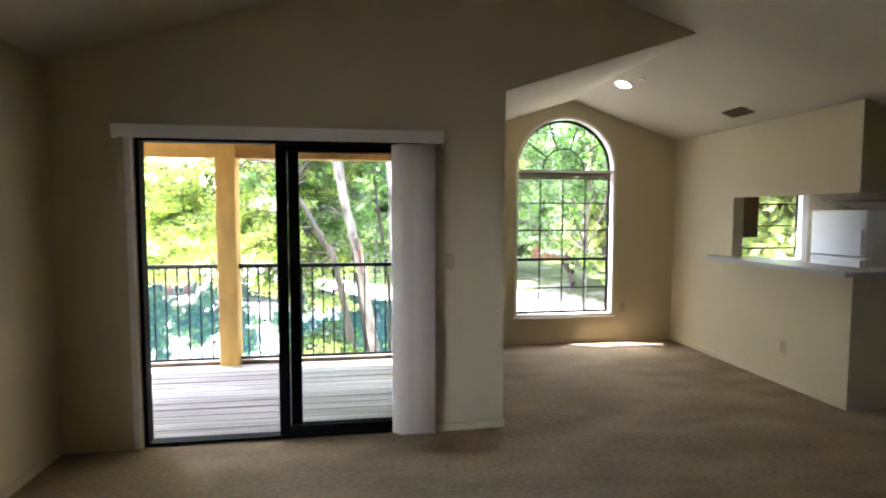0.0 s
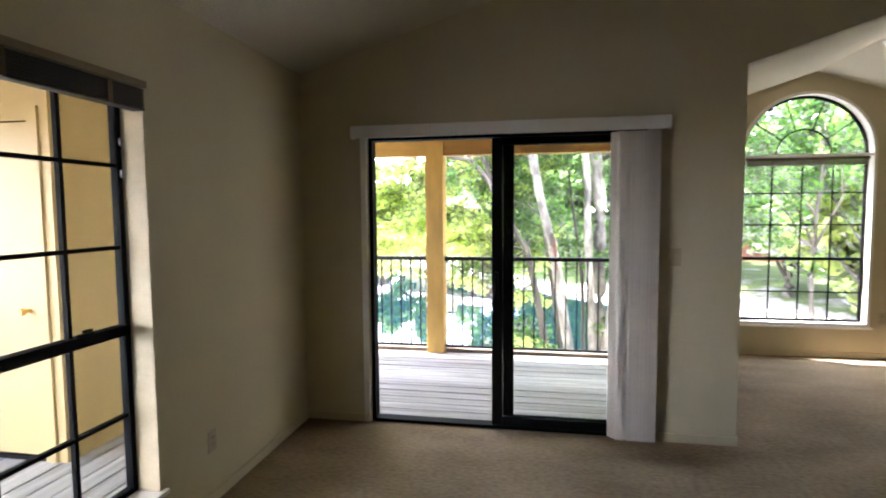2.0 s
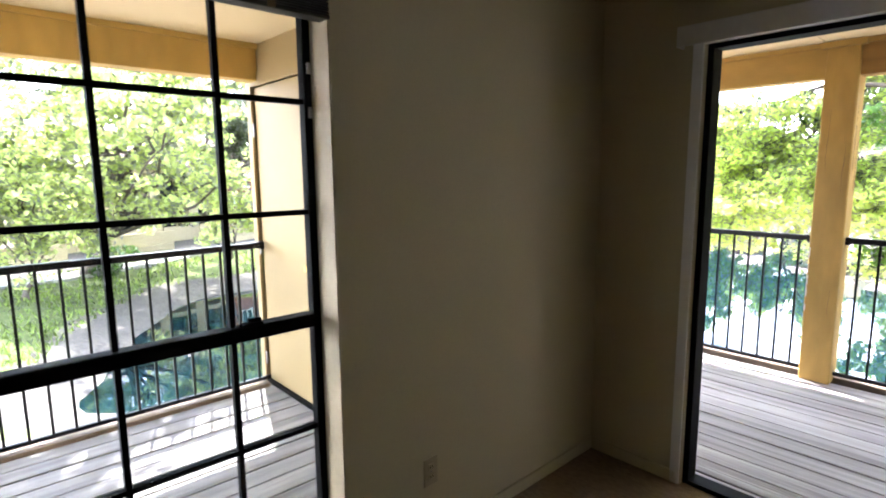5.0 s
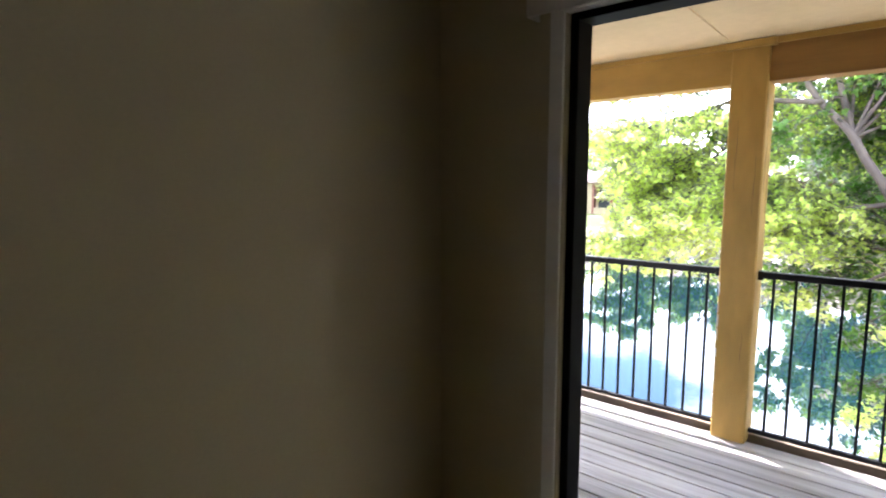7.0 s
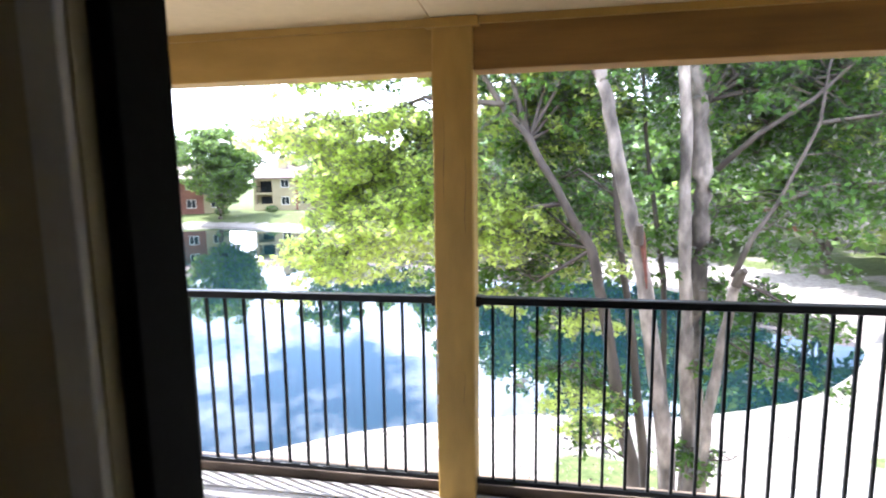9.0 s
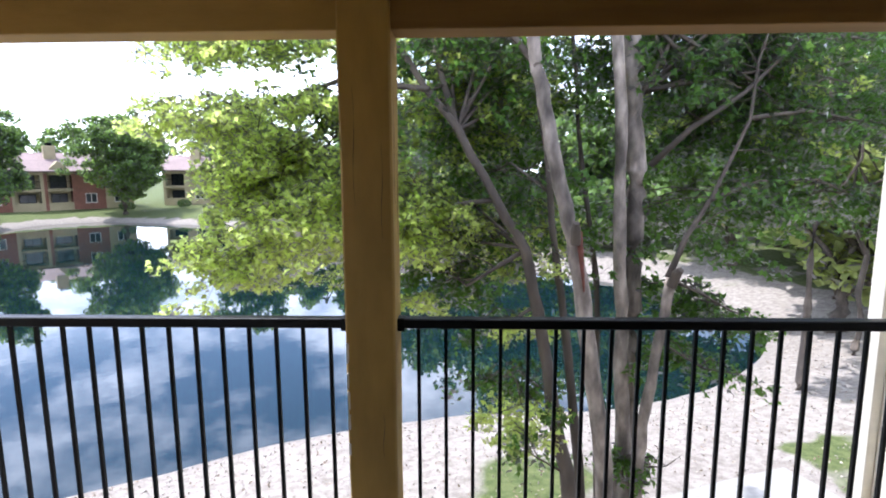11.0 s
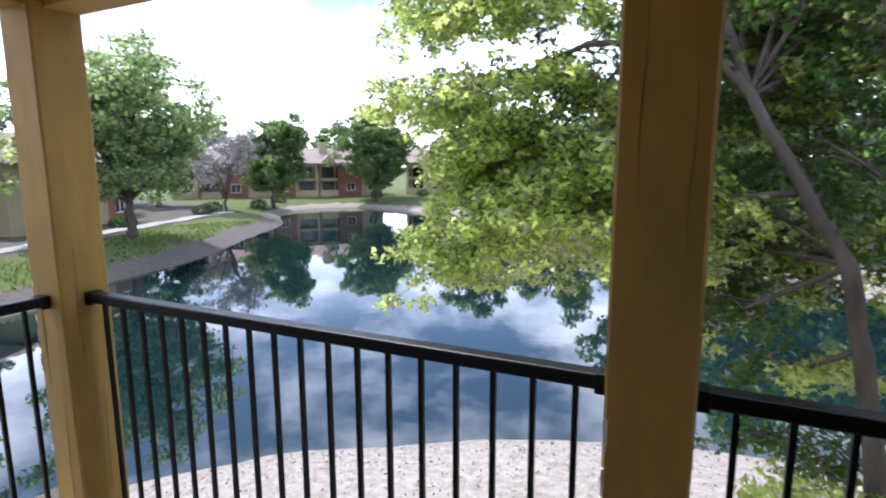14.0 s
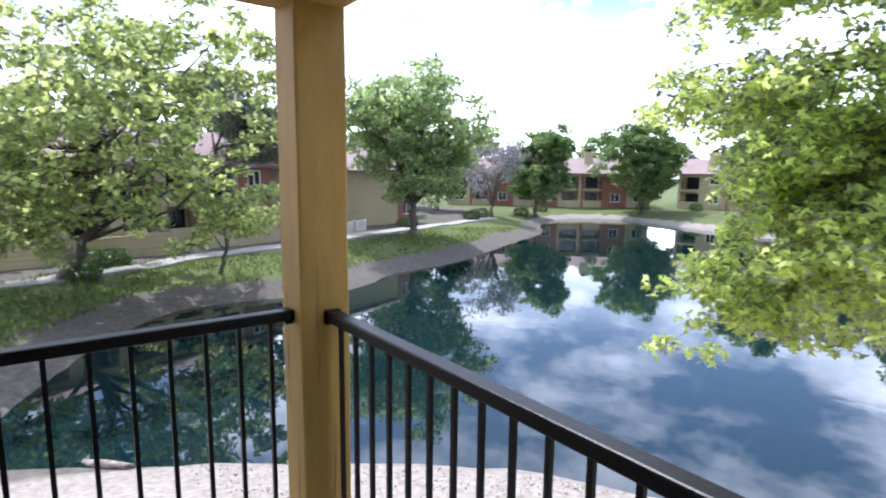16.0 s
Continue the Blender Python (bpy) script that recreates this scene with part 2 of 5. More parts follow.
def ground_material():
    """Bare pale soil and litter by the water, rough grass further up, mixed by the distance from the shore and by patches."""
    m = bpy.data.materials.new("soil and grass")
    m.use_nodes = True
    n, l = m.node_tree.nodes, m.node_tree.links
    b = n["Principled BSDF"]
    b.inputs["Roughness"].default_value = 0.95
    b.inputs["Specular IOR Level"].default_value = 0.15
    geo, at = n.new("ShaderNodeNewGeometry"), n.new("ShaderNodeAttribute")
    at.attribute_name = "grass"
    fine, broad = n.new("ShaderNodeTexNoise"), n.new("ShaderNodeTexNoise")
    fine.inputs["Scale"].default_value, fine.inputs["Detail"].default_value, fine.inputs["Roughness"].default_value = 5.5, 8, 0.75
    broad.inputs["Scale"].default_value, broad.inputs["Detail"].default_value = 0.45, 4
    for t in (fine, broad):
        l.new(geo.outputs["Position"], t.inputs["Vector"])
    soil, grass = n.new("ShaderNodeValToRGB"), n.new("ShaderNodeValToRGB")
    soil.color_ramp.elements[0].position, soil.color_ramp.elements[1].position = 0.33, 0.68
    soil.color_ramp.elements[0].color, soil.color_ramp.elements[1].color = (0.17, 0.145, 0.12, 1), (0.36, 0.325, 0.285, 1)
    grass.color_ramp.elements[0].position, grass.color_ramp.elements[1].position = 0.3, 0.7
    grass.color_ramp.elements[0].color, grass.color_ramp.elements[1].color = (0.04, 0.065, 0.018, 1), (0.15, 0.165, 0.065, 1)
    l.new(fine.outputs["Fac"], soil.inputs["Fac"])
    l.new(fine.outputs["Fac"], grass.inputs["Fac"])
    add = n.new("ShaderNodeMath")
    add.operation = "ADD"
    sub = n.new("ShaderNodeMath")
    sub.operation, sub.inputs[1].default_value = "MULTIPLY_ADD", 1.6
    sub.inputs[2].default_value = -0.8
    l.new(broad.outputs["Fac"], sub.inputs[0])
    l.new(at.outputs["Fac"], add.inputs[0])
    l.new(sub.outputs[0], add.inputs[1])
    st = n.new("ShaderNodeMapRange")
    st.inputs["From Min"].default_value, st.inputs["From Max"].default_value = 0.42, 0.58
    l.new(add.outputs[0], st.inputs["Value"])
    mix = n.new("ShaderNodeMix")
    mix.data_type = "RGBA"
    l.new(st.outputs["Result"], mix.inputs["Factor"])
    # Soil colour darkened for tree shade on the left bank and wetness at the waterline.
    shade_damp, soil_dim, earth = n.new("ShaderNodeAttribute"), n.new("ShaderNodeMapRange"), n.new("ShaderNodeVectorMath")
    shade_damp.attribute_name, earth.operation = "shade_damp", "SCALE"
    soil_dim.inputs["To Min"].default_value, soil_dim.inputs["To Max"].default_value = 1.0, 0.4
    l.new(shade_damp.outputs["Fac"], soil_dim.inputs["Value"])
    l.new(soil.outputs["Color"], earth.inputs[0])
    l.new(soil_dim.outputs["Result"], earth.inputs["Scale"])
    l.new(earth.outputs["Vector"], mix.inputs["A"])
    l.new(grass.outputs["Color"], mix.inputs["B"])
    l.new(mix.outputs["Result"], b.inputs["Base Color"])
    bp = n.new("ShaderNodeBump")
    bp.inputs["Strength"].default_value, bp.inputs["Distance"].default_value = 0.7, 0.03
    l.new(fine.outputs["Fac"], bp.inputs["Height"])
    l.new(bp.outputs["Normal"], b.inputs["Normal"])
    return m


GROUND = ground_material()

# ---- building helpers ----
BASE = {}


def thing(name, at=(0, 0, 0), label="", category="", group="", kind=""):
    ob = new(name)
    ob.empty_display_size = 0.1
    ob.location = at
    BASE[ob.name] = Vector(at)
    return tagged(ob, label, category, group, kind)


def part(name, bm, mat, parent=None, label="", smooth=False):
    """Links a bmesh in world places as one mesh object, under a thing or a part where one is given."""
    me = bpy.data.meshes.new(name)
    if isinstance(bm, bmesh.types.BMesh):
        if parent:
            bmesh.ops.translate(bm, verts=bm.verts, vec=-BASE[parent.name])
        if smooth:
            for f in bm.faces:
                f.smooth = True
        bm.to_mesh(me)
        bm.free()
    else:
        v, f = bm
        v = np.asarray(v, dtype=float)
        if parent:
            v = v - np.array(BASE[parent.name])
        me.from_pydata(v.tolist(), [], f)
        if smooth:
            me.polygons.foreach_set("use_smooth", [True] * len(me.polygons))
    me.materials.append(mat)
    ob = new(name, me)
    if parent:
        ob.parent = parent
        BASE[ob.name] = BASE[parent.name]
    if label:
        ob["label"] = label
    return ob


def structure(name, bm, mat, label, category):
    ob = part(name, bm, mat)
    BASE[ob.name] = Vector((0, 0, 0))
    return tagged(ob, label, category, kind="structure")


def box(bm, x0, x1, y0, y1, z0, z1, bevel=0.0):
    r = bmesh.ops.create_cube(bm, size=1.0)["verts"]
    bmesh.ops.scale(bm, vec=(x1 - x0, y1 - y0, z1 - z0), verts=r)
    bmesh.ops.translate(bm, vec=((x0 + x1) / 2, (y0 + y1) / 2, (z0 + z1) / 2), verts=r)
    if bevel:
        edges = list({e for v in r for e in v.link_edges})
        bmesh.ops.bevel(bm, geom=edges, offset=bevel, segments=2, affect="EDGES", profile=0.5)
    return bm


def cube(*a, **k):
    return box(bmesh.new(), *a, **k)


def cubes(*rows, bevel=0.0):
    bm = bmesh.new()
    for r in rows:
        box(bm, *r, bevel=bevel)
    return bm


def slab(outer, holes, axis, a, b):
    """A wall: a flat outline with holes, in the plane across the axis, from a to b along it."""
    from mathutils.geometry import tessellate_polygon
    loops = [outer] + list(holes)
    tri = tessellate_polygon([[Vector((u, v, 0)) for u, v in lp] for lp in loops])
    flat = [p for lp in loops for p in lp]

    def at(p, d):
        return {"x": (d, p[0], p[1]), "y": (p[0], d, p[1]), "z": (p[0], p[1], d)}[axis]

    bm = bmesh.new()
    lo, hi = [bm.verts.new(at(p, a)) for p in flat], [bm.verts.new(at(p, b)) for p in flat]
    for t in tri:
        bm.faces.new([lo[i] for i in t])
        bm.faces.new([hi[i] for i in reversed(t)])
    k = 0
    for lp in loops:
        for i in range(len(lp)):
            p, q = k + i, k + (i + 1) % len(lp)
            bm.faces.new((lo[p], lo[q], hi[q], hi[p]))
        k += len(lp)
    bmesh.ops.recalc_face_normals(bm, faces=bm.faces)
    return bm


def rect(u0, u1, v0, v1):
    return [(u0, v0), (u1, v0), (u1, v1), (u0, v1)]


def cyl(bm, p, q, r0, r1=None, seg=12):
    p, q = Vector(p), Vector(q)
    m = Matrix.Translation((p + q) / 2) @ (q - p).to_track_quat("Z", "Y").to_matrix().to_4x4()
    bmesh.ops.create_cone(bm, cap_ends=True, segments=seg, radius1=r0, radius2=r0 if r1 is None else r1, depth=(q - p).length, matrix=m)
    return bm


def tube(points, radii, seg=8):
    """A tapered tube along points, as vertices and faces."""
    pts = [Vector(p) for p in points]
    verts, faces = [], []
    for i, p in enumerate(pts):
        d = (pts[min(i + 1, len(pts) - 1)] - pts[max(i - 1, 0)]).normalized()
        q = d.to_track_quat("Z", "Y")
        for k in range(seg):
            a = 2 * math.pi * k / seg
            verts.append(p + q @ Vector((math.cos(a), math.sin(a), 0)) * radii[i])
    for i in range(len(pts) - 1):
        for k in range(seg):
            a, b = i * seg + k, i * seg + (k + 1) % seg
            faces.append((a, b, b + seg, a + seg))
    faces.append(tuple(range(seg - 1, -1, -1)))
    faces.append(tuple((len(pts) - 1) * seg + k for k in range(seg)))
    return verts, faces


def joined(*meshes):
    verts, faces = [], []
    for v, f in meshes:
        k = len(verts)
        verts += list(v)
        faces += [tuple(i + k for i in t) for t in f]
    return verts, faces

# ---- the rooms ----
XW, YN, XN, YF, XK, YK = -1.713, 4.385, 1.258, 6.79, 4.074, 4.305   # west wall, door wall, nook's west wall, nook's far wall, kitchen wall, its end
YS, XE = -6.2, 7.2                                                    # plain walls that close the room
RX, RZ, PX, PZ = 1.205, 3.405, 2.72, 2.915                            # big ridge, small ridge
ZL = RZ - 0.30 * (RX - XW)
ZP = PZ - 0.325 * (PX - XN)


def zr(x):
    return PZ - 0.325 * (x - PX)


structure("floor", slab([(XW - 0.13, YS), (XE, YS), (XE, YF + 0.15), (XN - 0.13, YF + 0.15), (XN - 0.13, YN + 0.03), (XW - 0.13, YN + 0.03)], [], "z", -0.13, 0.0), CARPET, "beige cut-pile carpet with vacuum streaks", "carpet")

# west wall with the gridded window
W_Y0, W_Y1, W_Z0, W_Z1 = 1.545, 2.817, 0.245, 2.10
structure("wall_west", slab(rect(YS, YN, -0.12, ZL + 0.1), [rect(W_Y0, W_Y1, W_Z0, W_Z1)], "x", XW - 0.15, XW), WALL, "off-white painted wall with a gridded window", "wall")
# the door wall, with the sliding door's opening; its top follows the vault, and it ends at the nook
D_X0, D_X1, D_Z1 = -1.216, 0.68, 2.076
structure("wall_north", slab([(XW - 0.15, -0.12), (D_X0, -0.12), (D_X0, D_Z1), (D_X1, D_Z1), (D_X1, -0.12), (XN, -0.12), (XN, ZP), (PX, PZ), (RX, RZ + 0.05), (XW - 0.15, ZL)], [], "y", YN, YN + 0.11),
          WALL, "off-white painted gable wall around the sliding door", "wall")
structure("wall_nook_west", cube(XN - 0.07, XN, YN + 0.11, YF + 0.15, -0.12, ZP + 0.05), WALL, "off-white painted side wall of the dining nook", "wall")


def arch(cx, half, z0, zs, n=28):
    return [(cx - half, z0), (cx + half, z0)] + [(cx + half * math.cos(math.pi * k / n), zs + half * math.sin(math.pi * k / n)) for k in range(n + 1)]


A_X, A_H, A_Z0, A_ZS = 2.67, 0.63, 0.325, 2.095
structure("wall_nook_north", slab([(XN, -0.12), (XE, -0.12), (XE, 2.4), (XK, 2.48), (PX, PZ + 0.03), (XN, ZP + 0.03)],
                                  [arch(A_X, A_H, A_Z0, A_ZS), rect(4.95, 5.92, 0.97, 1.95)], "y", YF, YF + 0.15), WALL, "off-white painted end wall with an arched window", "wall")
# kitchen wall with the pass-through, open to its end
structure("wall_kitchen", slab([(YK, -0.12), (YF, -0.12), (YF, 2.46), (YK - 0.02, 2.46), (YK - 0.02, 1.745), (5.71, 1.745), (5.71, 1.09), (YK, 1.09)], [], "x", XK, XK + 0.12), WALL,
          "off-white painted half wall with a pass-through to the kitchen", "wall")
structure("wall_kitchen_end", cubes((XK + 0.12, 6.6, YK, YK + 0.12, -0.12, 1.09), (XK + 0.12, XE, YK - 0.02, YK + 0.10, 1.745, 2.42)), WALL, "off-white painted return wall below and above the bar", "wall")
structure("wall_south", cube(XW - 0.15, XE, YS - 0.12, YS, -0.12, 3.6), WALL, "plain off-white painted wall", "wall")
structure("wall_east", cube(XE, XE + 0.12, YS, YF + 0.15, -0.12, 3.0), WALL, "plain off-white painted wall", "wall")
# vaulted ceiling: two slopes over the living room, the small slope over the nook
cb = bmesh.new()
for quad in (((XW - 0.15, ZL - 0.045), (RX, RZ), YS, YN), ((RX, RZ), (XE, zr(XE)), YS, YN), ((PX, PZ), (XE, zr(XE)), YN, YF), ((XN - 0.1, PZ - 0.325 * (PX - XN + 0.1)), (PX, PZ), YN + 0.012, YF)):
    (xa, za), (xb, zb), ya, yb = quad
    vs = [cb.verts.new(p) for p in ((xa, ya, za), (xb, ya, zb), (xb, yb, zb), (xa, yb, za), (xa, ya, za + 0.12), (xb, ya, zb + 0.12), (xb, yb, zb + 0.12), (xa, yb, za + 0.12))]
    for f in ((3, 2, 1, 0), (4, 5, 6, 7), (0, 1, 5, 4), (1, 2, 6, 5), (2, 3, 7, 6), (3, 0, 4, 7)):
        cb.faces.new([vs[i] for i in f])
structure("ceiling", cb, CEIL, "off-white textured vaulted ceiling", "ceiling")
structure("ceiling_kitchen", cube(XK + 0.12, XE, YK + 0.10, YF, 2.12, 2.2), CEIL, "low flat kitchen ceiling", "ceiling")

structure("baseboard", cubes((XW, XW + 0.012, YS, YN - 0.012, 0.0, 0.06), (XW + 0.0, D_X0 - 0.015, YN - 0.012, YN, 0.0, 0.06), (D_X1 + 0.002, XN, YN - 0.012, YN, 0.0, 0.06), (XN, XN + 0.012, YN, YF - 0.012, 0.0, 0.06),
                             (XN, XK - 0.012, YF - 0.012, YF, 0.0, 0.06), (XK - 0.012, XK, YK, YF, 0.0, 0.06), (XK - 0.012, XE, YK - 0.012, YK, 0.0, 0.06), bevel=0.003), WALL, "low painted baseboard along the walls", "baseboard")

# ---- the sliding door ----
door = thing("door_1", (D_X0, YN + 0.08, 0), "dark bronze sliding glass door, slid open, with white casing", "door", kind="structure")
y0 = YN + 0.022
part("outer_frame", cubes((D_X0, D_X0 + 0.028, y0, YN + 0.113, 0.0, D_Z1), (D_X1 - 0.03, D_X1, y0, YN + 0.113, 0.0, D_Z1), (D_X0 + 0.028, D_X1 - 0.03, y0, YN + 0.113, D_Z1 - 0.035, D_Z1), (D_X0 + 0.028, D_X1 - 0.03, y0, YN + 0.113, -0.02, 0.022), bevel=0.003), DARK, door)
part("casing", cubes((D_X0 - 0.05, D_X0 - 0.004, YN - 0.012, YN + 0.021, 0.0, D_Z1 + 0.03), (D_X0 - 0.004, D_X1, YN - 0.012, YN + 0.021, D_Z1 - 0.014, D_Z1 + 0.03), bevel=0.003), TRIM, door, "white painted casing")


def slider_panel(name, xa, xb, ya, label):
    f = part(name, cubes((xa, xa + 0.075, ya, ya + 0.035, 0.025, D_Z1 - 0.038), (xb - 0.06, xb, ya, ya + 0.035, 0.025, D_Z1 - 0.038), (xa + 0.075, xb - 0.06, ya, ya + 0.035, 0.025, 0.085), (xa + 0.075, xb - 0.06, ya, ya + 0.035, D_Z1 - 0.085, D_Z1 - 0.038), bevel=0.004), DARK, door, label)
    g = part("pane", cube(xa + 0.075, xb - 0.06, ya + 0.014, ya + 0.02, 0.085, D_Z1 - 0.085), GLASS, f, "clear glass pane")
    g.visible_shadow = False
    return f


p1 = slider_panel("sliding_panel", -0.335, 0.64, YN + 0.03, "sliding panel in front of the fixed one")
slider_panel("fixed_panel", -0.26, D_X1 - 0.03, YN + 0.072, "fixed glass panel")
part("door_handle", cubes((-0.318, -0.288, YN + 0.002, YN + 0.03, 0.92, 1.12), (-0.312, -0.294, YN - 0.015, YN + 0.004, 0.95, 1.09), bevel=0.005), DARK, p1, "black pull handle")

# ---- blinds, window, fixtures of the living room ----
def west_window():
    w = thing("window_1", (XW - 0.13, 2.19, W_Z0), "black gridded single-hung window with a wooden reveal", "window", kind="structure")
    x0, x1 = XW - 0.155, XW - 0.115
    ya, yb, za, zb = W_Y0 + 0.003, W_Y1 - 0.003, W_Z0 + 0.015, W_Z1 - 0.003
    part("window_frame", cubes((x0, x1, ya, ya + 0.03, za, zb), (x0, x1, yb - 0.03, yb, za, zb), (x0, x1, ya + 0.03, yb - 0.03, za, za + 0.03), (x0, x1, ya + 0.03, yb - 0.03, zb - 0.03, zb), bevel=0.003), DARK, w)
    part("meeting_rail", cube(x0 - 0.005, x1 + 0.012, ya + 0.03, yb - 0.03, 0.998, 1.045, bevel=0.005), DARK, w)
    for y in (1.87, 2.19, 2.51):
        part("muntin", cubes((x0 + 0.006, x1 - 0.01, y - 0.0085, y + 0.0085, za + 0.03, 0.998), (x0 + 0.006, x1 - 0.01, y - 0.0085, y + 0.0085, 1.045, zb - 0.03)), DARK, w)
    for z in (0.63, 1.392, 1.752):
        part("muntin", cube(x0 + 0.008, x1 - 0.008, ya + 0.03, yb - 0.03, z - 0.0085, z + 0.0085), DARK, w)
    for y in (1.83, 2.56):
        part("latch", cubes((x1 - 0.002, x1 + 0.022, y - 0.035, y + 0.035, 1.045, 1.058), (x1 + 0.004, x1 + 0.02, y - 0.012, y + 0.03, 1.058, 1.072), bevel=0.003), DARK, w, "small black sash latch")
    for z in (1.70, 1.84):
        part("clip", cube(x1, x1 + 0.01, yb - 0.02, yb - 0.005, z, z + 0.035, bevel=0.002), STEEL, w, "small metal clip")
    g = part("pane", cube(x0 + 0.016, x0 + 0.02, ya + 0.02, yb - 0.02, za + 0.02, zb - 0.02), GLASS, w, "clear glass pane")
    g.visible_shadow = False
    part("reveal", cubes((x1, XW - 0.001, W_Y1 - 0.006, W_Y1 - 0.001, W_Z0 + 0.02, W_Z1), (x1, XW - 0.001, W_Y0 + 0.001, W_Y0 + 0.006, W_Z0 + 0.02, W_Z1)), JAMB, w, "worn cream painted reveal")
    part("window_sill", cube(x1 - 0.005, XW + 0.02, W_Y0 - 0.035, W_Y1 + 0.035, W_Z0 - 0.004, W_Z0 + 0.018, bevel=0.004), TRIM, w, "off-white painted sill")
    s = thing("sticker", (x0 + 0.022, 1.72, 1.08), "orange paper sticker on the window glass", "sticker")
    part("paper", cube(x0 + 0.021, x0 + 0.0225, 1.63, 1.795, 1.06, 1.125), ORANGE, s)
    for z in (1.075, 1.09, 1.105):
        part("print_line", cube(x0 + 0.0225, x0 + 0.0235, 1.645, 1.77, z, z + 0.005), PALE, s, "pale line of small print")


west_window()


def mini_blind(name, ya, yb):
    b = thing(name, (XW - 0.02, (ya + yb) / 2, 2.12), "dark grey aluminium mini blind drawn up", "blind")
    part("headrail", cube(XW - 0.055, XW + 0.012, ya, yb, 2.088, 2.118, bevel=0.003), HEADRAIL, b, "dull tan metal headrail")
    for k in range(11):
        z = 2.004 + k * 0.0072
        part("slat", cube(XW - 0.048 + 0.002 * (k % 3), XW + 0.004 + 0.0015 * (k % 2), ya + 0.012, yb - 0.012 - 0.003 * (k % 2), z, z + 0.0045), MINIBLIND, b)
    part("bottom_rail", cube(XW - 0.05, XW + 0.006, ya + 0.01, yb - 0.01, 1.988, 2.002, bevel=0.004), MINIBLIND, b)
    for k, y in enumerate((ya + 0.2, (ya + yb) / 2, yb - 0.2)):
        part("ladder_tape", cube(XW + 0.006, XW + 0.0085, y - 0.012, y + 0.012, 1.99, 2.087), BROWNBLIND, b)


mini_blind("mini_blind", W_Y0 + 0.0, W_Y1 + 0.012)

val = thing("valance", (-0.25, YN - 0.03, 2.05), "long white vinyl valance above the sliding door", "valance")
part("face", cube(-1.316, 0.805, YN - 0.068, YN - 0.06, 2.052, 2.137, bevel=0.002), TRIM, val)
part("end_cap", cube(-1.316, -1.309, YN - 0.06, YN, 2.052, 2.137), TRIM, val)
part("end_cap", cube(0.798, 0.805, YN - 0.06, YN, 2.052, 2.137), TRIM, val)
part("top", cube(-1.309, 0.798, YN - 0.06, YN, 2.129, 2.137), TRIM, val)

vb = thing("vertical_blind", (0.61, YN - 0.03, 0.02), "stacked off-white vinyl vertical blind drawn aside", "blind")
for k in range(15):
    x = 0.475 + 0.0175 * k
    bm = bmesh.new()
    rows = []
    for z in (0.012, 2.045):
        rows.append([bm.verts.new((x + 0.003 * math.sin(k * 1.7) + 0.008 * math.cos(math.pi * (i / 6 - 0.5)) + 0.055 * (i / 6 - 0.5), YN - 0.036 - 0.07 * (i / 6 - 0.5) * (1 if k != 3 else 0.8), z)) for i in range(7)])
    for i in range(6):
        bm.faces.new((rows[0][i], rows[0][i + 1], rows[1][i + 1], rows[1][i]))
    part("vane", bm, BLIND, vb, smooth=True)
part("head_track", cube(-1.29, 0.79, YN - 0.05, YN - 0.015, 2.085, 2.118), TRIM, vb, "white head track")


def plate(name, at, normal, label, kind_of):
    """A wall plate on a wall that faces along x or y, with its sockets or toggle."""
    x, y, z = at
    t = thing(name, at, label, "outlet" if kind_of == "outlet" else "switch")

    def bx(u0, u1, d0, d1, v0, v1, bevel=0.0):
        if normal == "+x":
            return cube(x + d0, x + d1, y + u0, y + u1, z + v0, z + v1, bevel=bevel)
        if normal == "-x":
            return cube(x - d1, x - d0, y + u0, y + u1, z + v0, z + v1, bevel=bevel)
        return cube(x + u0, x + u1, y - d1, y - d0, z + v0, z + v1, bevel=bevel)

    part("cover_plate", bx(-0.036, 0.036, 0, 0.006, -0.058, 0.058, 0.003), ALMOND, t)
    if kind_of == "outlet":
        for v in (-0.02, 0.02):
            s = part("socket", bx(-0.016, 0.016, 0.006, 0.009, v - 0.014, v + 0.014, 0.003), ALMOND, t)
            for u in (-0.006, 0.006):
                part("slot", bx(u - 0.0012, u + 0.0012, 0.009, 0.0096, v - 0.004, v + 0.006), DARK, s)
    else:
        part("toggle", bx(-0.005, 0.005, 0.006, 0.02, -0.004, 0.014, 0.002), ALMOND, t)
    for v in ((-0.045, 0.045) if kind_of != "outlet" else (0.0,)):
        part("screw", bx(-0.003, 0.003, 0.006, 0.0075, v - 0.003, v + 0.003), STEEL, t)


plate("outlet", (XW, 3.205, 0.335), "+x", "almond duplex outlet low on the wall", "outlet")
plate("outlet", (XK, 4.97, 0.35), "-x", "almond duplex outlet on the bar wall", "outlet")
plate("outlet", (3.42, YF, 0.42), "-y", "almond outlet beside the arched window", "outlet")
plate("light_switch", (0.86, YN, 1.235), "-y", "almond toggle light switch by the sliding door", "switch")

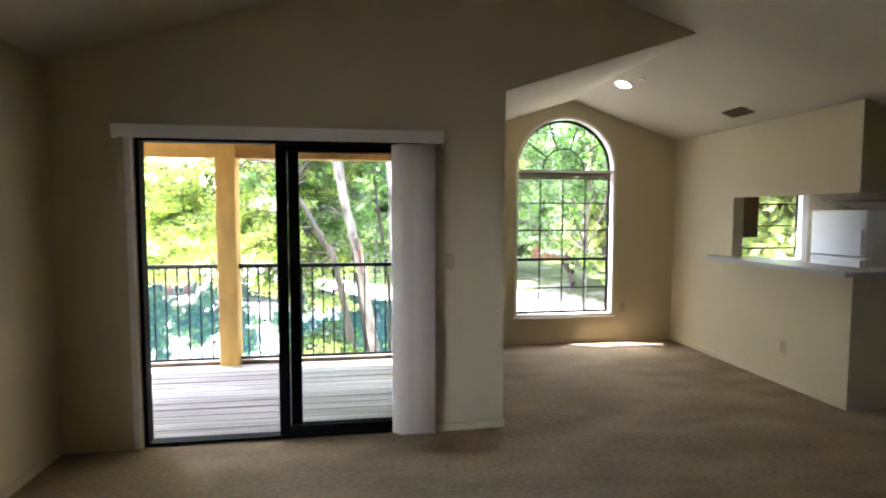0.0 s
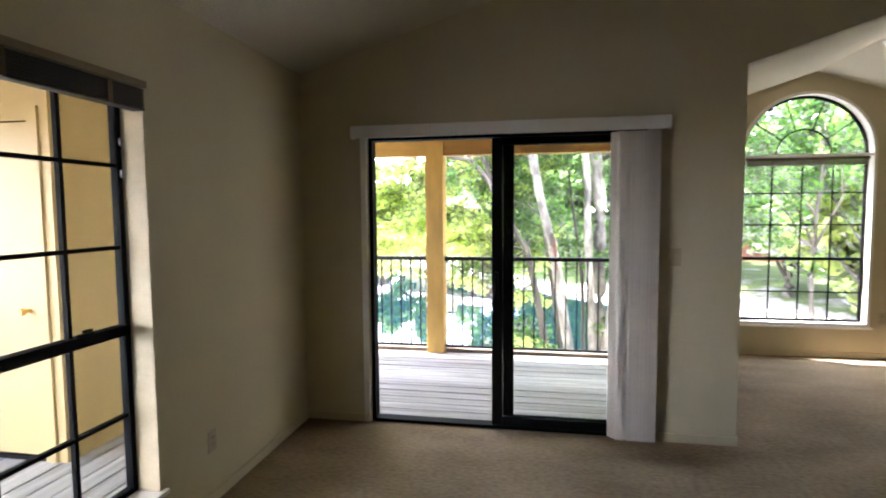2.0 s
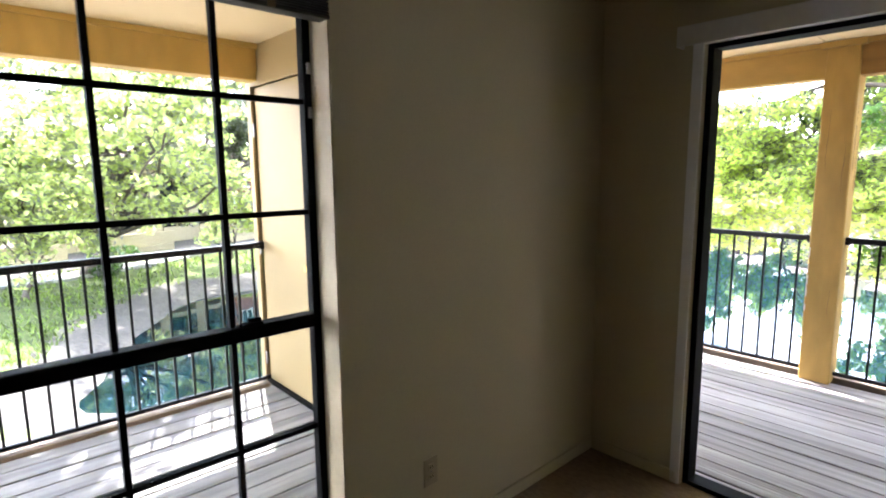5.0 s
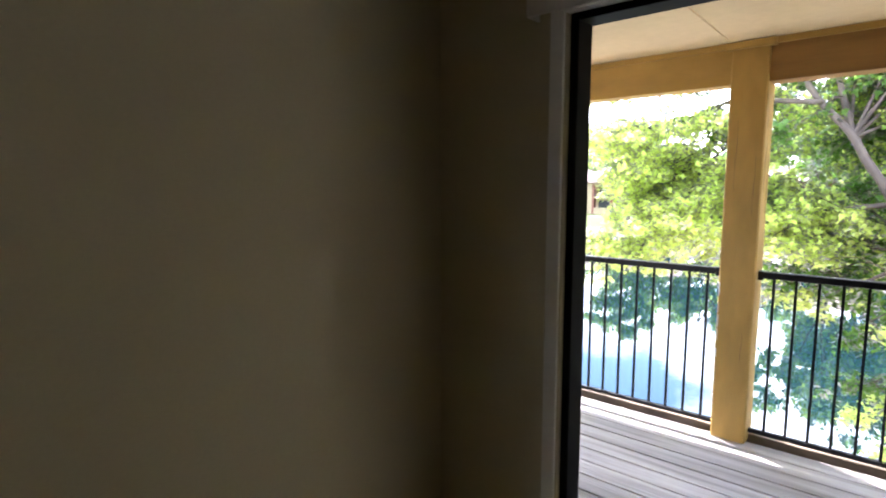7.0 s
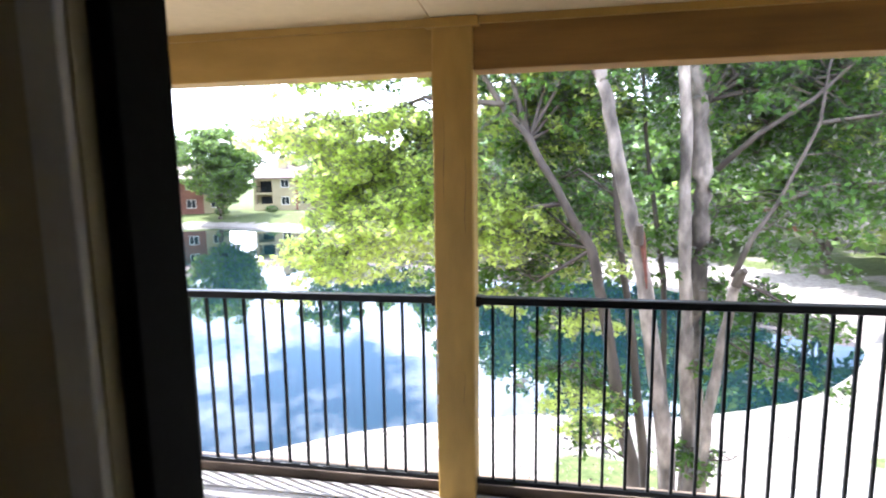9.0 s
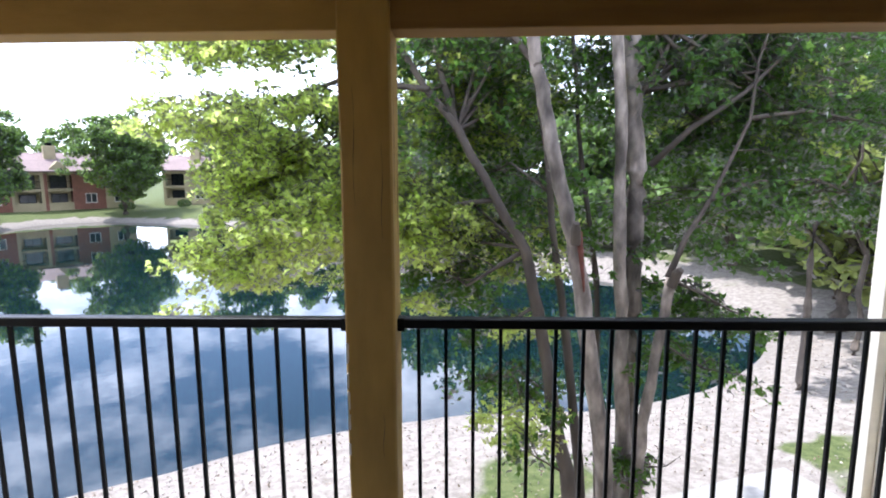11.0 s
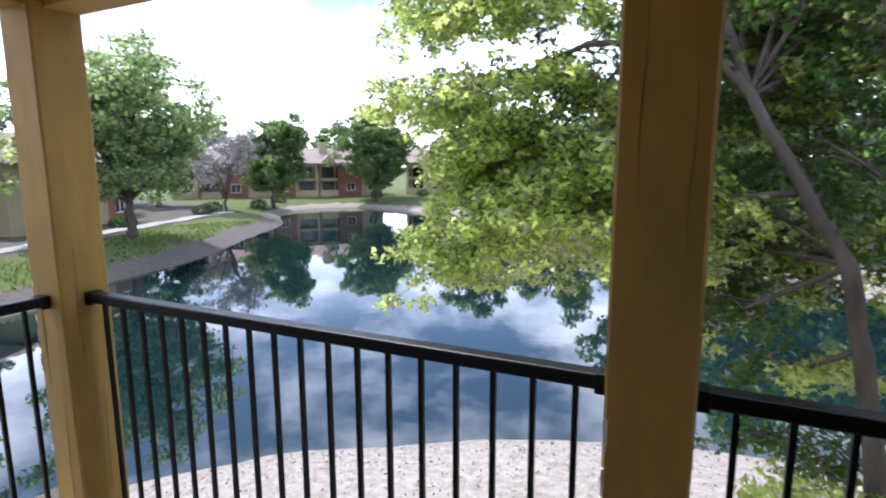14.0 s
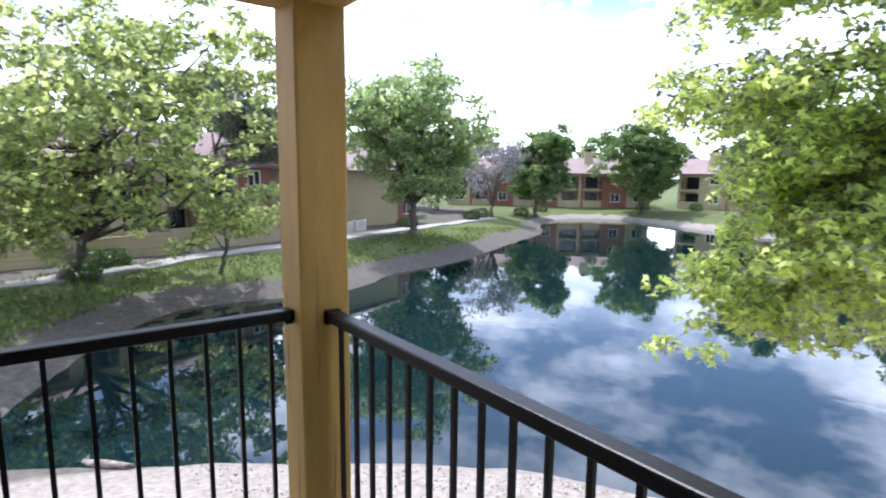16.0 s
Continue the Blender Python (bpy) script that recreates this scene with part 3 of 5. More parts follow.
# ---- dining nook: arched window ----
def arched_window():
    w = thing("window_2", (A_X, YF + 0.1, A_Z0), "tall arched window with black grid and white casing", "window", kind="structure")
    ya, yb = YF + 0.085, YF + 0.12

    def ring(h0, h1, da, db, z0, zs):
        o, i = arch(A_X, h1, z0, zs), arch(A_X, h0, z0 + (h1 - h0), zs)
        return slab(o, [i], "y", da, db)

    part("casing", ring(A_H - 0.03, A_H - 0.002, YF - 0.012, YF + 0.084, A_Z0 + 0.002, A_ZS), TRIM, w, "white painted casing")
    part("window_frame", ring(A_H - 0.055, A_H - 0.031, ya, yb, A_Z0 + 0.03, A_ZS), DARK, w)
    h = A_H - 0.055
    za = A_Z0 + 0.055
    part("transom", cube(A_X - h, A_X + h, ya - 0.03, yb, A_ZS - 0.035, A_ZS + 0.0, bevel=0.003), DARK, w)
    part("transom_ledge", cube(A_X - h - 0.02, A_X + h + 0.02, YF - 0.014, ya - 0.031, A_ZS - 0.03, A_ZS - 0.002, bevel=0.003), TRIM, w, "white painted ledge")
    part("meeting_rail", cube(A_X - h, A_X + h, ya, yb + 0.01, 1.0, 1.03), DARK, w)
    for k in (-1, 0, 1):
        x = A_X + k * h / 2
        part("muntin", cube(x - 0.007, x + 0.007, ya + 0.012, yb - 0.01, za, A_ZS - 0.035), DARK, w)
    for z in (0.665, 1.37, 1.70):
        part("muntin", cube(A_X - h, A_X + h, ya + 0.014, yb - 0.012, z - 0.007, z + 0.007), DARK, w)
    for a in (36, 72, 108, 144):
        d = Vector((math.cos(radians(a)), 0, math.sin(radians(a))))
        c = Vector((A_X, ya + 0.016, A_ZS))
        part("muntin", cyl(bmesh.new(), c + d * 0.26, c + d * (h + 0.005), 0.0075, seg=6), DARK, w)
    o = [(A_X + r * math.cos(math.pi * k / 20), A_ZS + r * math.sin(math.pi * k / 20)) for r, ks in ((0.267, range(21)), (0.253, range(20, -1, -1))) for k in ks]
    part("arched_muntin", slab(o, [], "y", ya + 0.01, yb - 0.012), DARK, w)
    g = part("pane", slab(arch(A_X, h + 0.005, za - 0.01, A_ZS), [], "y", ya + 0.02, ya + 0.024), GLASS, w, "clear glass pane")
    g.visible_shadow = False
    part("window_sill", cube(A_X - A_H - 0.02, A_X + A_H + 0.02, YF - 0.03, YF + 0.08, A_Z0 - 0.022, A_Z0 + 0.001, bevel=0.004), TRIM, w, "white painted sill")


arched_window()
b2 = thing("mini_blind", (A_X, YF + 0.03, 2.0), "brown mini blind drawn up under the arch", "blind")
part("headrail", cube(A_X - 0.575, A_X + 0.575, YF + 0.012, YF + 0.045, 2.03, 2.061, bevel=0.002), BROWNBLIND, b2)
for k in range(8):
    part("slat", cube(A_X - 0.565, A_X + 0.565, YF + 0.014, YF + 0.043, 1.98 + k * 0.006, 1.9835 + k * 0.006), BROWNBLIND, b2)

# ---- ceiling fixtures ----
def slope_pose(x, y):
    return Matrix.Translation((x, y, zr(x))) @ Matrix.Rotation(math.atan(0.325), 4, "Y")


light = thing("ceiling_light", (2.84, 5.75, 2.85), "round recessed downlight, switched on", "ceiling light")
xl, yl = 2.84, 5.75
zl = zr(xl)
tilt = Matrix.Translation((xl, yl, zl)) @ Matrix.Rotation(math.atan(0.325), 4, "Y")
bm = bmesh.new()
bmesh.ops.create_cone(bm, cap_ends=True, segments=32, radius1=0.095, radius2=0.105, depth=0.014, matrix=tilt @ Matrix.Translation((0, 0, -0.006)))
part("trim_ring", bm, LAMPW, light, "white metal trim ring")
bm = bmesh.new()
bmesh.ops.create_cone(bm, cap_ends=True, segments=32, radius1=0.06, radius2=0.072, depth=0.012, matrix=tilt @ Matrix.Translation((0, 0, -0.017)))
part("bulb", bm, GLOW, light, "glowing bulb")
sd = thing("smoke_detector", (2.87, 5.45, 2.85), "small round sprinkler cover on the ceiling", "sprinkler")
bm = bmesh.new()
xs, ys = 2.87, 5.45
bmesh.ops.create_cone(bm, cap_ends=True, segments=20, radius1=0.03, radius2=0.04, depth=0.03, matrix=Matrix.Translation((xs, ys, zr(xs) - 0.012)) @ Matrix.Rotation(math.atan(0.325), 4, "Y"))
part("cover", bm, LAMPW, sd)

vent = thing("ceiling_vent", (3.83, 5.38, zr(3.83)), "small brown metal ceiling vent", "vent")
M = slope_pose(3.83, 5.38) @ Matrix.Rotation(radians(90), 4, "Z")


def on_slope(bm):
    bmesh.ops.transform(bm, matrix=M, verts=bm.verts)
    return bm


part("backing", on_slope(cube(-0.13, 0.13, -0.055, 0.055, -0.004, -0.001)), DARK, vent)
part("frame", on_slope(cubes((-0.145, 0.145, -0.07, -0.055, -0.012, 0), (-0.145, 0.145, 0.055, 0.07, -0.012, 0), (-0.145, -0.13, -0.055, 0.055, -0.012, 0), (0.13, 0.145, -0.055, 0.055, -0.012, 0))), BROWNBLIND, vent)
for k in range(7):
    part("slat", on_slope(cube(-0.128, 0.128, -0.048 + k * 0.015, -0.04 + k * 0.015, -0.011, -0.004)), BROWNBLIND, vent)

# ---- kitchen behind the pass-through ----
bar = thing("bar_counter", (XK, 5.0, 1.09), "grey laminate bar counter on the half wall", "counter")
part("counter_top", slab([(XK - 0.2, YK - 0.12), (6.6, YK - 0.12), (6.6, YK + 0.2), (XK + 0.26, YK + 0.2), (XK + 0.26, 5.70), (XK - 0.002, 5.70), (XK - 0.002, 5.93), (XK - 0.14, 5.93), (XK - 0.2, 5.85)], [], "z", 1.092, 1.128), LAMINATE, bar)
fr = thing("refrigerator", (6.1, 6.05, 0), "white refrigerator with top freezer", "refrigerator")
part("cabinet_body", cube(5.735, 6.4, 5.69, 6.42, 0.03, 1.62, bevel=0.012), FRIDGE, fr)
fz = part("freezer_door", cube(5.67, 5.73, 5.69, 6.42, 1.095, 1.62, bevel=0.014), FRIDGE, fr)
rd = part("refrigerator_door", cube(5.67, 5.73, 5.69, 6.42, 0.10, 1.08, bevel=0.014), FRIDGE, fr)
part("door_handle", cube(5.64, 5.67, 5.725, 5.75, 1.12, 1.4, bevel=0.006), FRIDGE, fz)
part("door_handle", cube(5.64, 5.67, 5.725, 5.75, 0.7, 1.06, bevel=0.006), FRIDGE, rd)
part("kick_plate", cube(5.74, 5.77, 5.71, 6.4, 0.0, 0.03), DARK, fr)
wc = thing("wall_cabinet", (4.35, 6.6, 1.4), "dark brown wall cabinet beside the kitchen window", "cabinet")
part("cabinet_body", cube(XK + 0.122, 4.98, 6.46, YF - 0.002, 1.29, 2.118, bevel=0.004), CABINET, wc)
cd = part("door", cube(XK + 0.14, 4.55, 6.438, 6.458, 1.31, 2.1, bevel=0.004), CABINET, wc)
cd2 = part("door", cube(4.56, 4.965, 6.438, 6.458, 1.31, 2.1, bevel=0.004), CABINET, wc)
wc2 = thing("wall_cabinet", (6.1, 6.0, 1.72), "dark brown cabinet above the refrigerator", "cabinet")
part("cabinet_body", cube(5.85, 6.4, 5.3, 6.44, 1.72, 2.118, bevel=0.004), CABINET, wc2)
part("door", cube(5.83, 5.849, 5.31, 6.43, 1.735, 2.1, bevel=0.004), CABINET, wc2)
kb = thing("base_cabinet", (5.0, 6.5, 0), "brown base cabinet under the kitchen window", "cabinet")
part("cabinet_body", cube(XK + 0.122, 5.62, 6.18, YF - 0.002, 0.0, 0.88, bevel=0.004), CABINET, kb)
part("worktop", cube(XK + 0.122, 5.63, 6.15, YF - 0.002, 0.882, 0.92, bevel=0.004), LAMINATE, kb)
kw = thing("window_3", (5.52, YF + 0.1, 1.05), "kitchen window with black bars and white casing", "window", kind="structure")
part("casing", slab(rect(4.985, 5.96, 0.94, 1.98), [rect(5.0, 5.87, 1.0, 1.92)], "y", YF - 0.012, YF + 0.06), TRIM, kw, "white casing")
part("window_frame", slab(rect(4.952, 5.918, 0.972, 1.948), [rect(4.98, 5.885, 1.0, 1.92)], "y", YF + 0.08, YF + 0.12), DARK, kw)
for z in (1.13, 1.42, 1.7):
    part("muntin", cube(4.98, 5.885, YF + 0.09, YF + 0.11, z - 0.008, z + 0.008), DARK, kw)
kg = part("pane", cube(4.98, 5.885, YF + 0.098, YF + 0.102, 1.0, 1.92), GLASS, kw, "clear glass pane")
kg.visible_shadow = False

# ---- balcony ----
DZ, BEAM0, SOFF = -0.045, 2.145, 2.385
XS = XN - 0.07                   # outer face of the nook's west wall
PA, PB, PW = (-1.155, 6.585), (-3.458, 6.556), 0.198
# Frame coloured dark so that the gaps between deck boards read as shaded.
structure("deck_joists", cubes((-4.0, XS, YN + 0.11, 6.68, DZ - 0.3, DZ - 0.05), (-4.05, XW - 0.15, -2.5, YN + 0.11, DZ - 0.3, DZ - 0.05)), BARKDARK, "timber frame under the balcony deck, darkened to shade the board gaps", "deck frame")
def deck_board_data(name, length, width, mat, along):
    bm = bmesh.new()
    if along == "x":
        box(bm, 0, length, 0, width, -0.033, 0, bevel=0.005)
    else:
        box(bm, 0, width, 0, length, -0.033, 0, bevel=0.005)
    me = bpy.data.meshes.new(name)
    bm.to_mesh(me)
    bm.free()
    me.materials.append(mat)
    return me


def post(at, label, zt=SOFF - 0.004, turn=0.0):
    x, y = at
    w = PW / 2
    t = thing("post", (x, y, DZ), label, "post", group="balcony posts")
    bm = bmesh.new()
    rows = []
    for k in range(15):
        z = DZ + (zt - 0.035 - DZ) * k / 14
        ring_ = []
        for sx, sy in ((-1, -1), (1, -1), (1, 1), (-1, 1)):
            wob = 0.003 * noise.noise(Vector((x * 3 + sx, y * 3 + sy, z * 2.2)))
            for ox, oy in (((0, 0.008), (0.008, 0)) if sx * sy > 0 else ((0.008, 0), (0, 0.008))):
                ring_.append(bm.verts.new((x + sx * (w - ox + wob), y + sy * (w - oy + wob), z)))
        rows.append(ring_)
    for a, b in zip(rows, rows[1:]):
        for i in range(8):
            bm.faces.new((a[i], a[(i + 1) % 8], b[(i + 1) % 8], b[i]))
    bm.faces.new(rows[-1])
    bm.faces.new(list(reversed(rows[0])))
    bmesh.ops.recalc_face_normals(bm, faces=bm.faces)
    part("shaft", bm, YELLOW, t)
    rg = random.Random(int(x * 100))
    for k in range(3):
        # drying cracks down the faces
        u, z, ln = rg.uniform(-0.6, 0.6) * w, DZ + rg.uniform(0.15, 2.0), rg.uniform(0.15, 0.5)
        for fx, fy in ((u, -w - 0.0005), (w + 0.0005, u * 0.8)):
            pts = [(x + fx + (0.004 * math.sin(5 * j) if fy < -w else 0), y + fy + (0 if fy < -w else 0.004 * math.sin(5 * j)), z + ln * j / 5) for j in range(6)]
            part("crack", tube(pts, [0.0004, 0.0009, 0.0013, 0.0012, 0.0008, 0.0004], 5), BARKDARK, t, "dark drying crack")
    for k in range(9):
        z, s = DZ + rg.uniform(0.05, 1.15), rg.uniform(0.004, 0.011)
        part("paint_chip", cube(x - w + 0.001, x - w + 0.001 + s, y - w - 0.001, y - w + s, z, z + rg.uniform(0.02, 0.08)), TRIM, t, "bare pale chip in the paint")
    part("cap_trim", cube(x - w - 0.03, x + w + 0.03, y - w - 0.03, y + w + 0.03, zt - 0.042, zt, bevel=0.006), YELLOWX, t)
    return t


post(PA, "square yellow painted wooden post, paint chipped")
pb = post(PB, "square yellow painted corner post with metal foot bracket")
part("foot_bracket", cubes((PB[0] - PW / 2 - 0.015, PB[0] + PW / 2 + 0.03, PB[1] - PW / 2 - 0.02, PB[1] - PW / 2 - 0.002, DZ, DZ + 0.06), (PB[0] + PW / 2 + 0.002, PB[0] + PW / 2 + 0.03, PB[1] - PW / 2, PB[1] + PW / 2, DZ, DZ + 0.06), bevel=0.004), STEEL, pb, "grey metal foot bracket")
# beams and soffit
structure("beam_north", cube(-3.62, PA[0], 6.51, 6.65, BEAM0, SOFF, bevel=0.006), YELLOWX, "yellow painted wooden beam", "beam")
# Darker brown than the yellow beam that it continues.
structure("beam_north_end", cube(PA[0] + 0.003, XS, 6.51, 6.65, BEAM0, SOFF, bevel=0.006), BROWNBEAM, "brown wooden beam towards the siding", "beam")
structure("beam_west", cube(-3.53, -3.38, YN + 0.11, 6.51, BEAM0, SOFF, bevel=0.006), YELLOW, "yellow painted wooden beam", "beam")
structure("beam_window_side", cube(-3.98, -3.84, -2.5, 3.52, BEAM0, SOFF, bevel=0.006), YELLOW, "yellow painted wooden beam", "beam")
structure("beam_trim", cubes((-3.38, XS, 6.485, 6.51, SOFF - 0.035, SOFF - 0.002), (-3.84, -3.815, -2.5, 3.52, SOFF - 0.035, SOFF - 0.002)), YELLOWX, "thin yellow trim under the soffit", "trim")
structure("balcony_ceiling", cubes((-4.1, -1.262, YN + 0.11, 6.75, SOFF, SOFF + 0.06), (-1.254, XS, YN + 0.11, 6.75, SOFF, SOFF + 0.06), (-4.1, XW - 0.15, -2.6, YN + 0.11, SOFF, SOFF + 0.06)), YCEIL, "cream painted soffit panels", "ceiling")


def railing(name, p, q, n, label, end_cap=True):
    """A black iron railing from p to q: handrail, bottom rail and n balusters."""
    p, q = Vector((*p, 0)), Vector((*q, 0))
    d = (q - p).normalized()
    side = Vector((-d.y, d.x, 0))
    t = thing(name, ((p.x + q.x) / 2, (p.y + q.y) / 2, DZ), label, "railing", group="balcony railings")

    def bar(a, b, w, z0, z1, bevel):
        bm = bmesh.new()
        box(bm, 0, (b - a).length, -w / 2, w / 2, z0, z1, bevel=bevel)
        m = Matrix.Translation(a) @ Matrix((d, side, Vector((0, 0, 1)))).transposed().to_4x4()
        bmesh.ops.transform(bm, matrix=m, verts=bm.verts)
        return bm

    part("handrail", bar(p, q, 0.056, 0.99, 1.032, 0.007), IRON, t)
    part("bottom_rail", bar(p, q, 0.03, 0.004, 0.03, 0.003), IRON, t)
    for e in (p, q - d * 0.035):
        part("end_bracket", bar(e, e + d * 0.03, 0.061, 0.98, 1.035, 0.004), IRON, t)
    first = None
    L = (q - p).length
    for k in range(n):
        c = p + d * (L * (k + 0.75) / (n + 0.5))
        if first is None:
            first = part("baluster", bar(c - d * 0.0075, c + d * 0.0075, 0.015, 0.03, 0.99, 0.0), IRON, t)
            c0 = c
        else:
            o = new("baluster", first.data)
            o.parent = t
            o.location = c - c0
    return t


railing("railing", (PA[0] + PW / 2, 6.585), (XS - 0.045, 6.585), 19, "black iron railing between post and siding")
railing("railing", (PB[0] + PW / 2, 6.575), (PA[0] - PW / 2, 6.585), 18, "black iron railing between the two posts")
railing("railing", (PB[0], YN + 0.75), (PB[0], PB[1] - PW / 2), 11, "black iron railing at the end of the balcony")
railing("railing", (-3.9, -2.4), (-3.9, 3.52), 52, "black iron railing along the window side")
structure("deck_edge_board", cubes((-3.6, XS, 6.60, 6.70, DZ - 0.03, DZ + 0.028), (-3.96, -3.86, -2.4, 3.5, DZ - 0.03, DZ + 0.028), bevel=0.006), EDGE, "raised brown edge board under the railing", "edge board")

# storage closet on the balcony
CX, CY = -2.96, 3.53
structure("wall_closet", slab([(-4.0, DZ), (-3.985, DZ), (-3.985, 2.15), (-3.07, 2.15), (-3.07, DZ), (CX, DZ), (CX, SOFF), (-4.0, SOFF)], [], "y", CY, CY + 0.1), YPANEL, "yellow painted closet front", "wall")
structure("wall_closet_side", cubes((CX - 0.1, CX, CY + 0.1, YN + 0.75, DZ, SOFF), (-4.0, -3.9, CY + 0.1, YN + 0.75, DZ, SOFF), (-3.9, CX - 0.1, YN + 0.65, YN + 0.75, DZ, SOFF)), YPANEL, "yellow painted closet side", "wall")
cl = thing("door_2", (-3.6, CY, DZ), "yellow flush closet door with brass knob", "door", kind="structure")
leafd = part("door_leaf", cube(-3.955, -3.105, CY + 0.012, CY + 0.05, DZ + 0.03, 2.11, bevel=0.003), YPANEL, cl)
part("door_frame", slab([(-4.02, DZ), (-3.958, DZ), (-3.958, 2.115), (-3.102, 2.115), (-3.102, DZ), (-3.025, DZ), (-3.025, 2.2), (-4.02, 2.2)], [], "y", CY - 0.018, CY - 0.001), YPANEL, cl)
for z in range(12):
    part("weatherstrip", cube(-3.101, -3.092, CY - 0.012, CY + 0.004, DZ + 0.12 + 0.165 * z, DZ + 0.235 + 0.165 * z), EDGE, cl, "dark worn weatherstrip")
part("threshold", cube(-3.955, -3.105, CY - 0.01, CY + 0.06, DZ, DZ + 0.025), DARK, cl)
bm = cyl(bmesh.new(), (-3.19, CY + 0.012, 0.93), (-3.19, CY - 0.03, 0.93), 0.012)
cyl(bm, (-3.19, CY - 0.03, 0.93), (-3.19, CY - 0.06, 0.93), 0.024, 0.02, seg=16)
part("door_knob", bm, BRASS, leafd, "brass knob")
for z in (0.15, 0.98, 1.82):
    part("hinge", cyl(bmesh.new(), (-3.95, CY - 0.006, z - 0.045), (-3.95, CY - 0.006, z + 0.045), 0.009, seg=8), STEEL, leafd, "steel hinge")

# siding of the nook's outer wall
sid = structure("siding_wall", cubes((XS - 0.03, XS - 0.002, YN + 0.12, YF + 0.09, -2.6, 2.36)), SIDING, "cream lap siding wall", "siding")
bm = bmesh.new()
vs = [bm.verts.new(p) for p in ((-0.028, 0, 0), (-0.028, 2.24, 0), (-0.012, 2.24, 0.172), (-0.012, 0, 0.172), (0, 0, 0), (0, 2.24, 0), (0, 2.24, 0.172), (0, 0, 0.172))]
for f in ((0, 1, 2, 3), (4, 7, 6, 5), (0, 4, 5, 1), (3, 2, 6, 7), (0, 3, 7, 4), (1, 5, 6, 2)):
    bm.faces.new([vs[i] for i in f])
bmesh.ops.recalc_face_normals(bm, faces=bm.faces)
lap = bpy.data.meshes.new("siding_board")
bm.to_mesh(lap)
bm.free()
lap.materials.append(SIDING)
for k in range(29):
    o = new("siding_board", lap)
    o.parent = sid
    o.location = (XS - 0.03, YN + 0.13, -2.6 + 0.17 * k)
structure("corner_board", cube(XS - 0.075, XS + 0.03, YF + 0.09, YF + 0.175, -2.6, 2.5, bevel=0.004), SIDING, "cream corner board at the end of the siding", "trim")
# the storey below and the roof, which close the building
structure("wall_lower", cubes((XW - 0.15, XS - 0.002, YN + 0.02, YN + 0.11, -2.7, -0.13), (XS, XE, YF + 0.02, YF + 0.15, -2.7, -0.13), (XW - 0.15, XW - 0.02, YS, YN + 0.02, -2.7, -0.13), (XW - 0.02, XE, YS - 0.12, YS, -2.7, -0.13), (XE, XE + 0.12, YS, YF + 0.15, -2.7, -0.13)), SIDING, "cream wall of the storey below", "wall")

# deck boards
deck = structure("deck", cube(-3.6, XS - 0.035, YN + 0.112, 4.6, DZ - 0.045, DZ - 0.036), DECKX, "weathered grey wooden balcony deck", "deck")
db = deck_board_data("deck_board", 4.74, 0.137, DECKX, "x")
k, y = 0, YN + 0.115
while y + 0.139 < 6.61:
    o = new("deck_board", db)
    o.parent = deck
    o.location = (-3.605 + 0.01 * math.sin(k * 2.1), y, DZ + 0.002 * math.sin(k * 1.3))
    y += 0.147
    k += 1
deck2 = structure("deck_window_side", cube(-3.9, XW - 0.16, 3.3, YN + 0.11, DZ - 0.045, DZ - 0.036), DECKY, "weathered grey wooden deck outside the window, darkened as if shaded", "deck")
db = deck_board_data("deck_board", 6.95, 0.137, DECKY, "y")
x = -3.87
k = 0
while x + 0.139 < XW - 0.15:
    o = new("deck_board", db)
    o.parent = deck2
    o.location = (x, -2.42 + 0.008 * math.sin(k * 1.9), DZ + 0.002 * math.sin(k * 1.7))
    x += 0.147
    k += 1

# ---- outdoors: pond, banks ----
WZ = -4.4
SHORE = [(-14.4, 5.2), (-11.6, 9.4), (-9.0, 12.8), (-7.0, 14.1), (-4.75, 15.6), (-0.9, 17.0), (3.7, 17.7), (7.5, 20.0), (10.5, 24.5), (9.0, 31.0), (4.0, 36.0), (0.9, 39.0),
         (-5.0, 46.5), (-8.6, 52.0), (-17.0, 59.5), (-29.0, 64.0), (-40.0, 67.5), (-46.0, 68.5), (-50.0, 63.0), (-46.0, 54.0), (-39.7, 47.3), (-36.5, 41.0), (-32.5, 33.5),
         (-30.0, 28.5), (-28.3, 22.0), (-25.8, 17.5), (-26.4, 10.5), (-22.5, 6.8), (-18.0, 4.6), (-16.0, 3.7)]


def smooth_loop(pts, n=6):
    out = []
    k = len(pts)
    for i in range(k):
        a, b, c, d = (Vector(pts[(i + j - 1) % k]) for j in range(4))
        for s in range(n):
            t = s / n
            out.append(0.5 * ((2 * b) + (c - a) * t + (2 * a - 5 * b + 4 * c - d) * t * t + (3 * b - a - 3 * c + d) * t ** 3))
    return np.array([(p.x, p.y) for p in out])


LOOP = smooth_loop(SHORE)


def shore_distance(x, y):
    """Metres from the shoreline, below 0 in the water."""
    x, y = np.asarray(x, float).ravel(), np.asarray(y, float).ravel()
    best, inside = np.full(x.shape, 1e9), np.zeros(x.shape, bool)
    for (ax, ay), (bx, by) in zip(LOOP, np.roll(LOOP, -1, axis=0)):
        dx, dy = bx - ax, by - ay
        t = np.clip(((x - ax) * dx + (y - ay) * dy) / (dx * dx + dy * dy), 0, 1)
        best = np.minimum(best, (x - ax - t * dx) ** 2 + (y - ay - t * dy) ** 2)
        if ay != by:
            inside ^= ((ay > y) != (by > y)) & (x < ax + (y - ay) * dx / (by - ay))
    d = np.sqrt(best)
    return np.where(inside, -d, d)


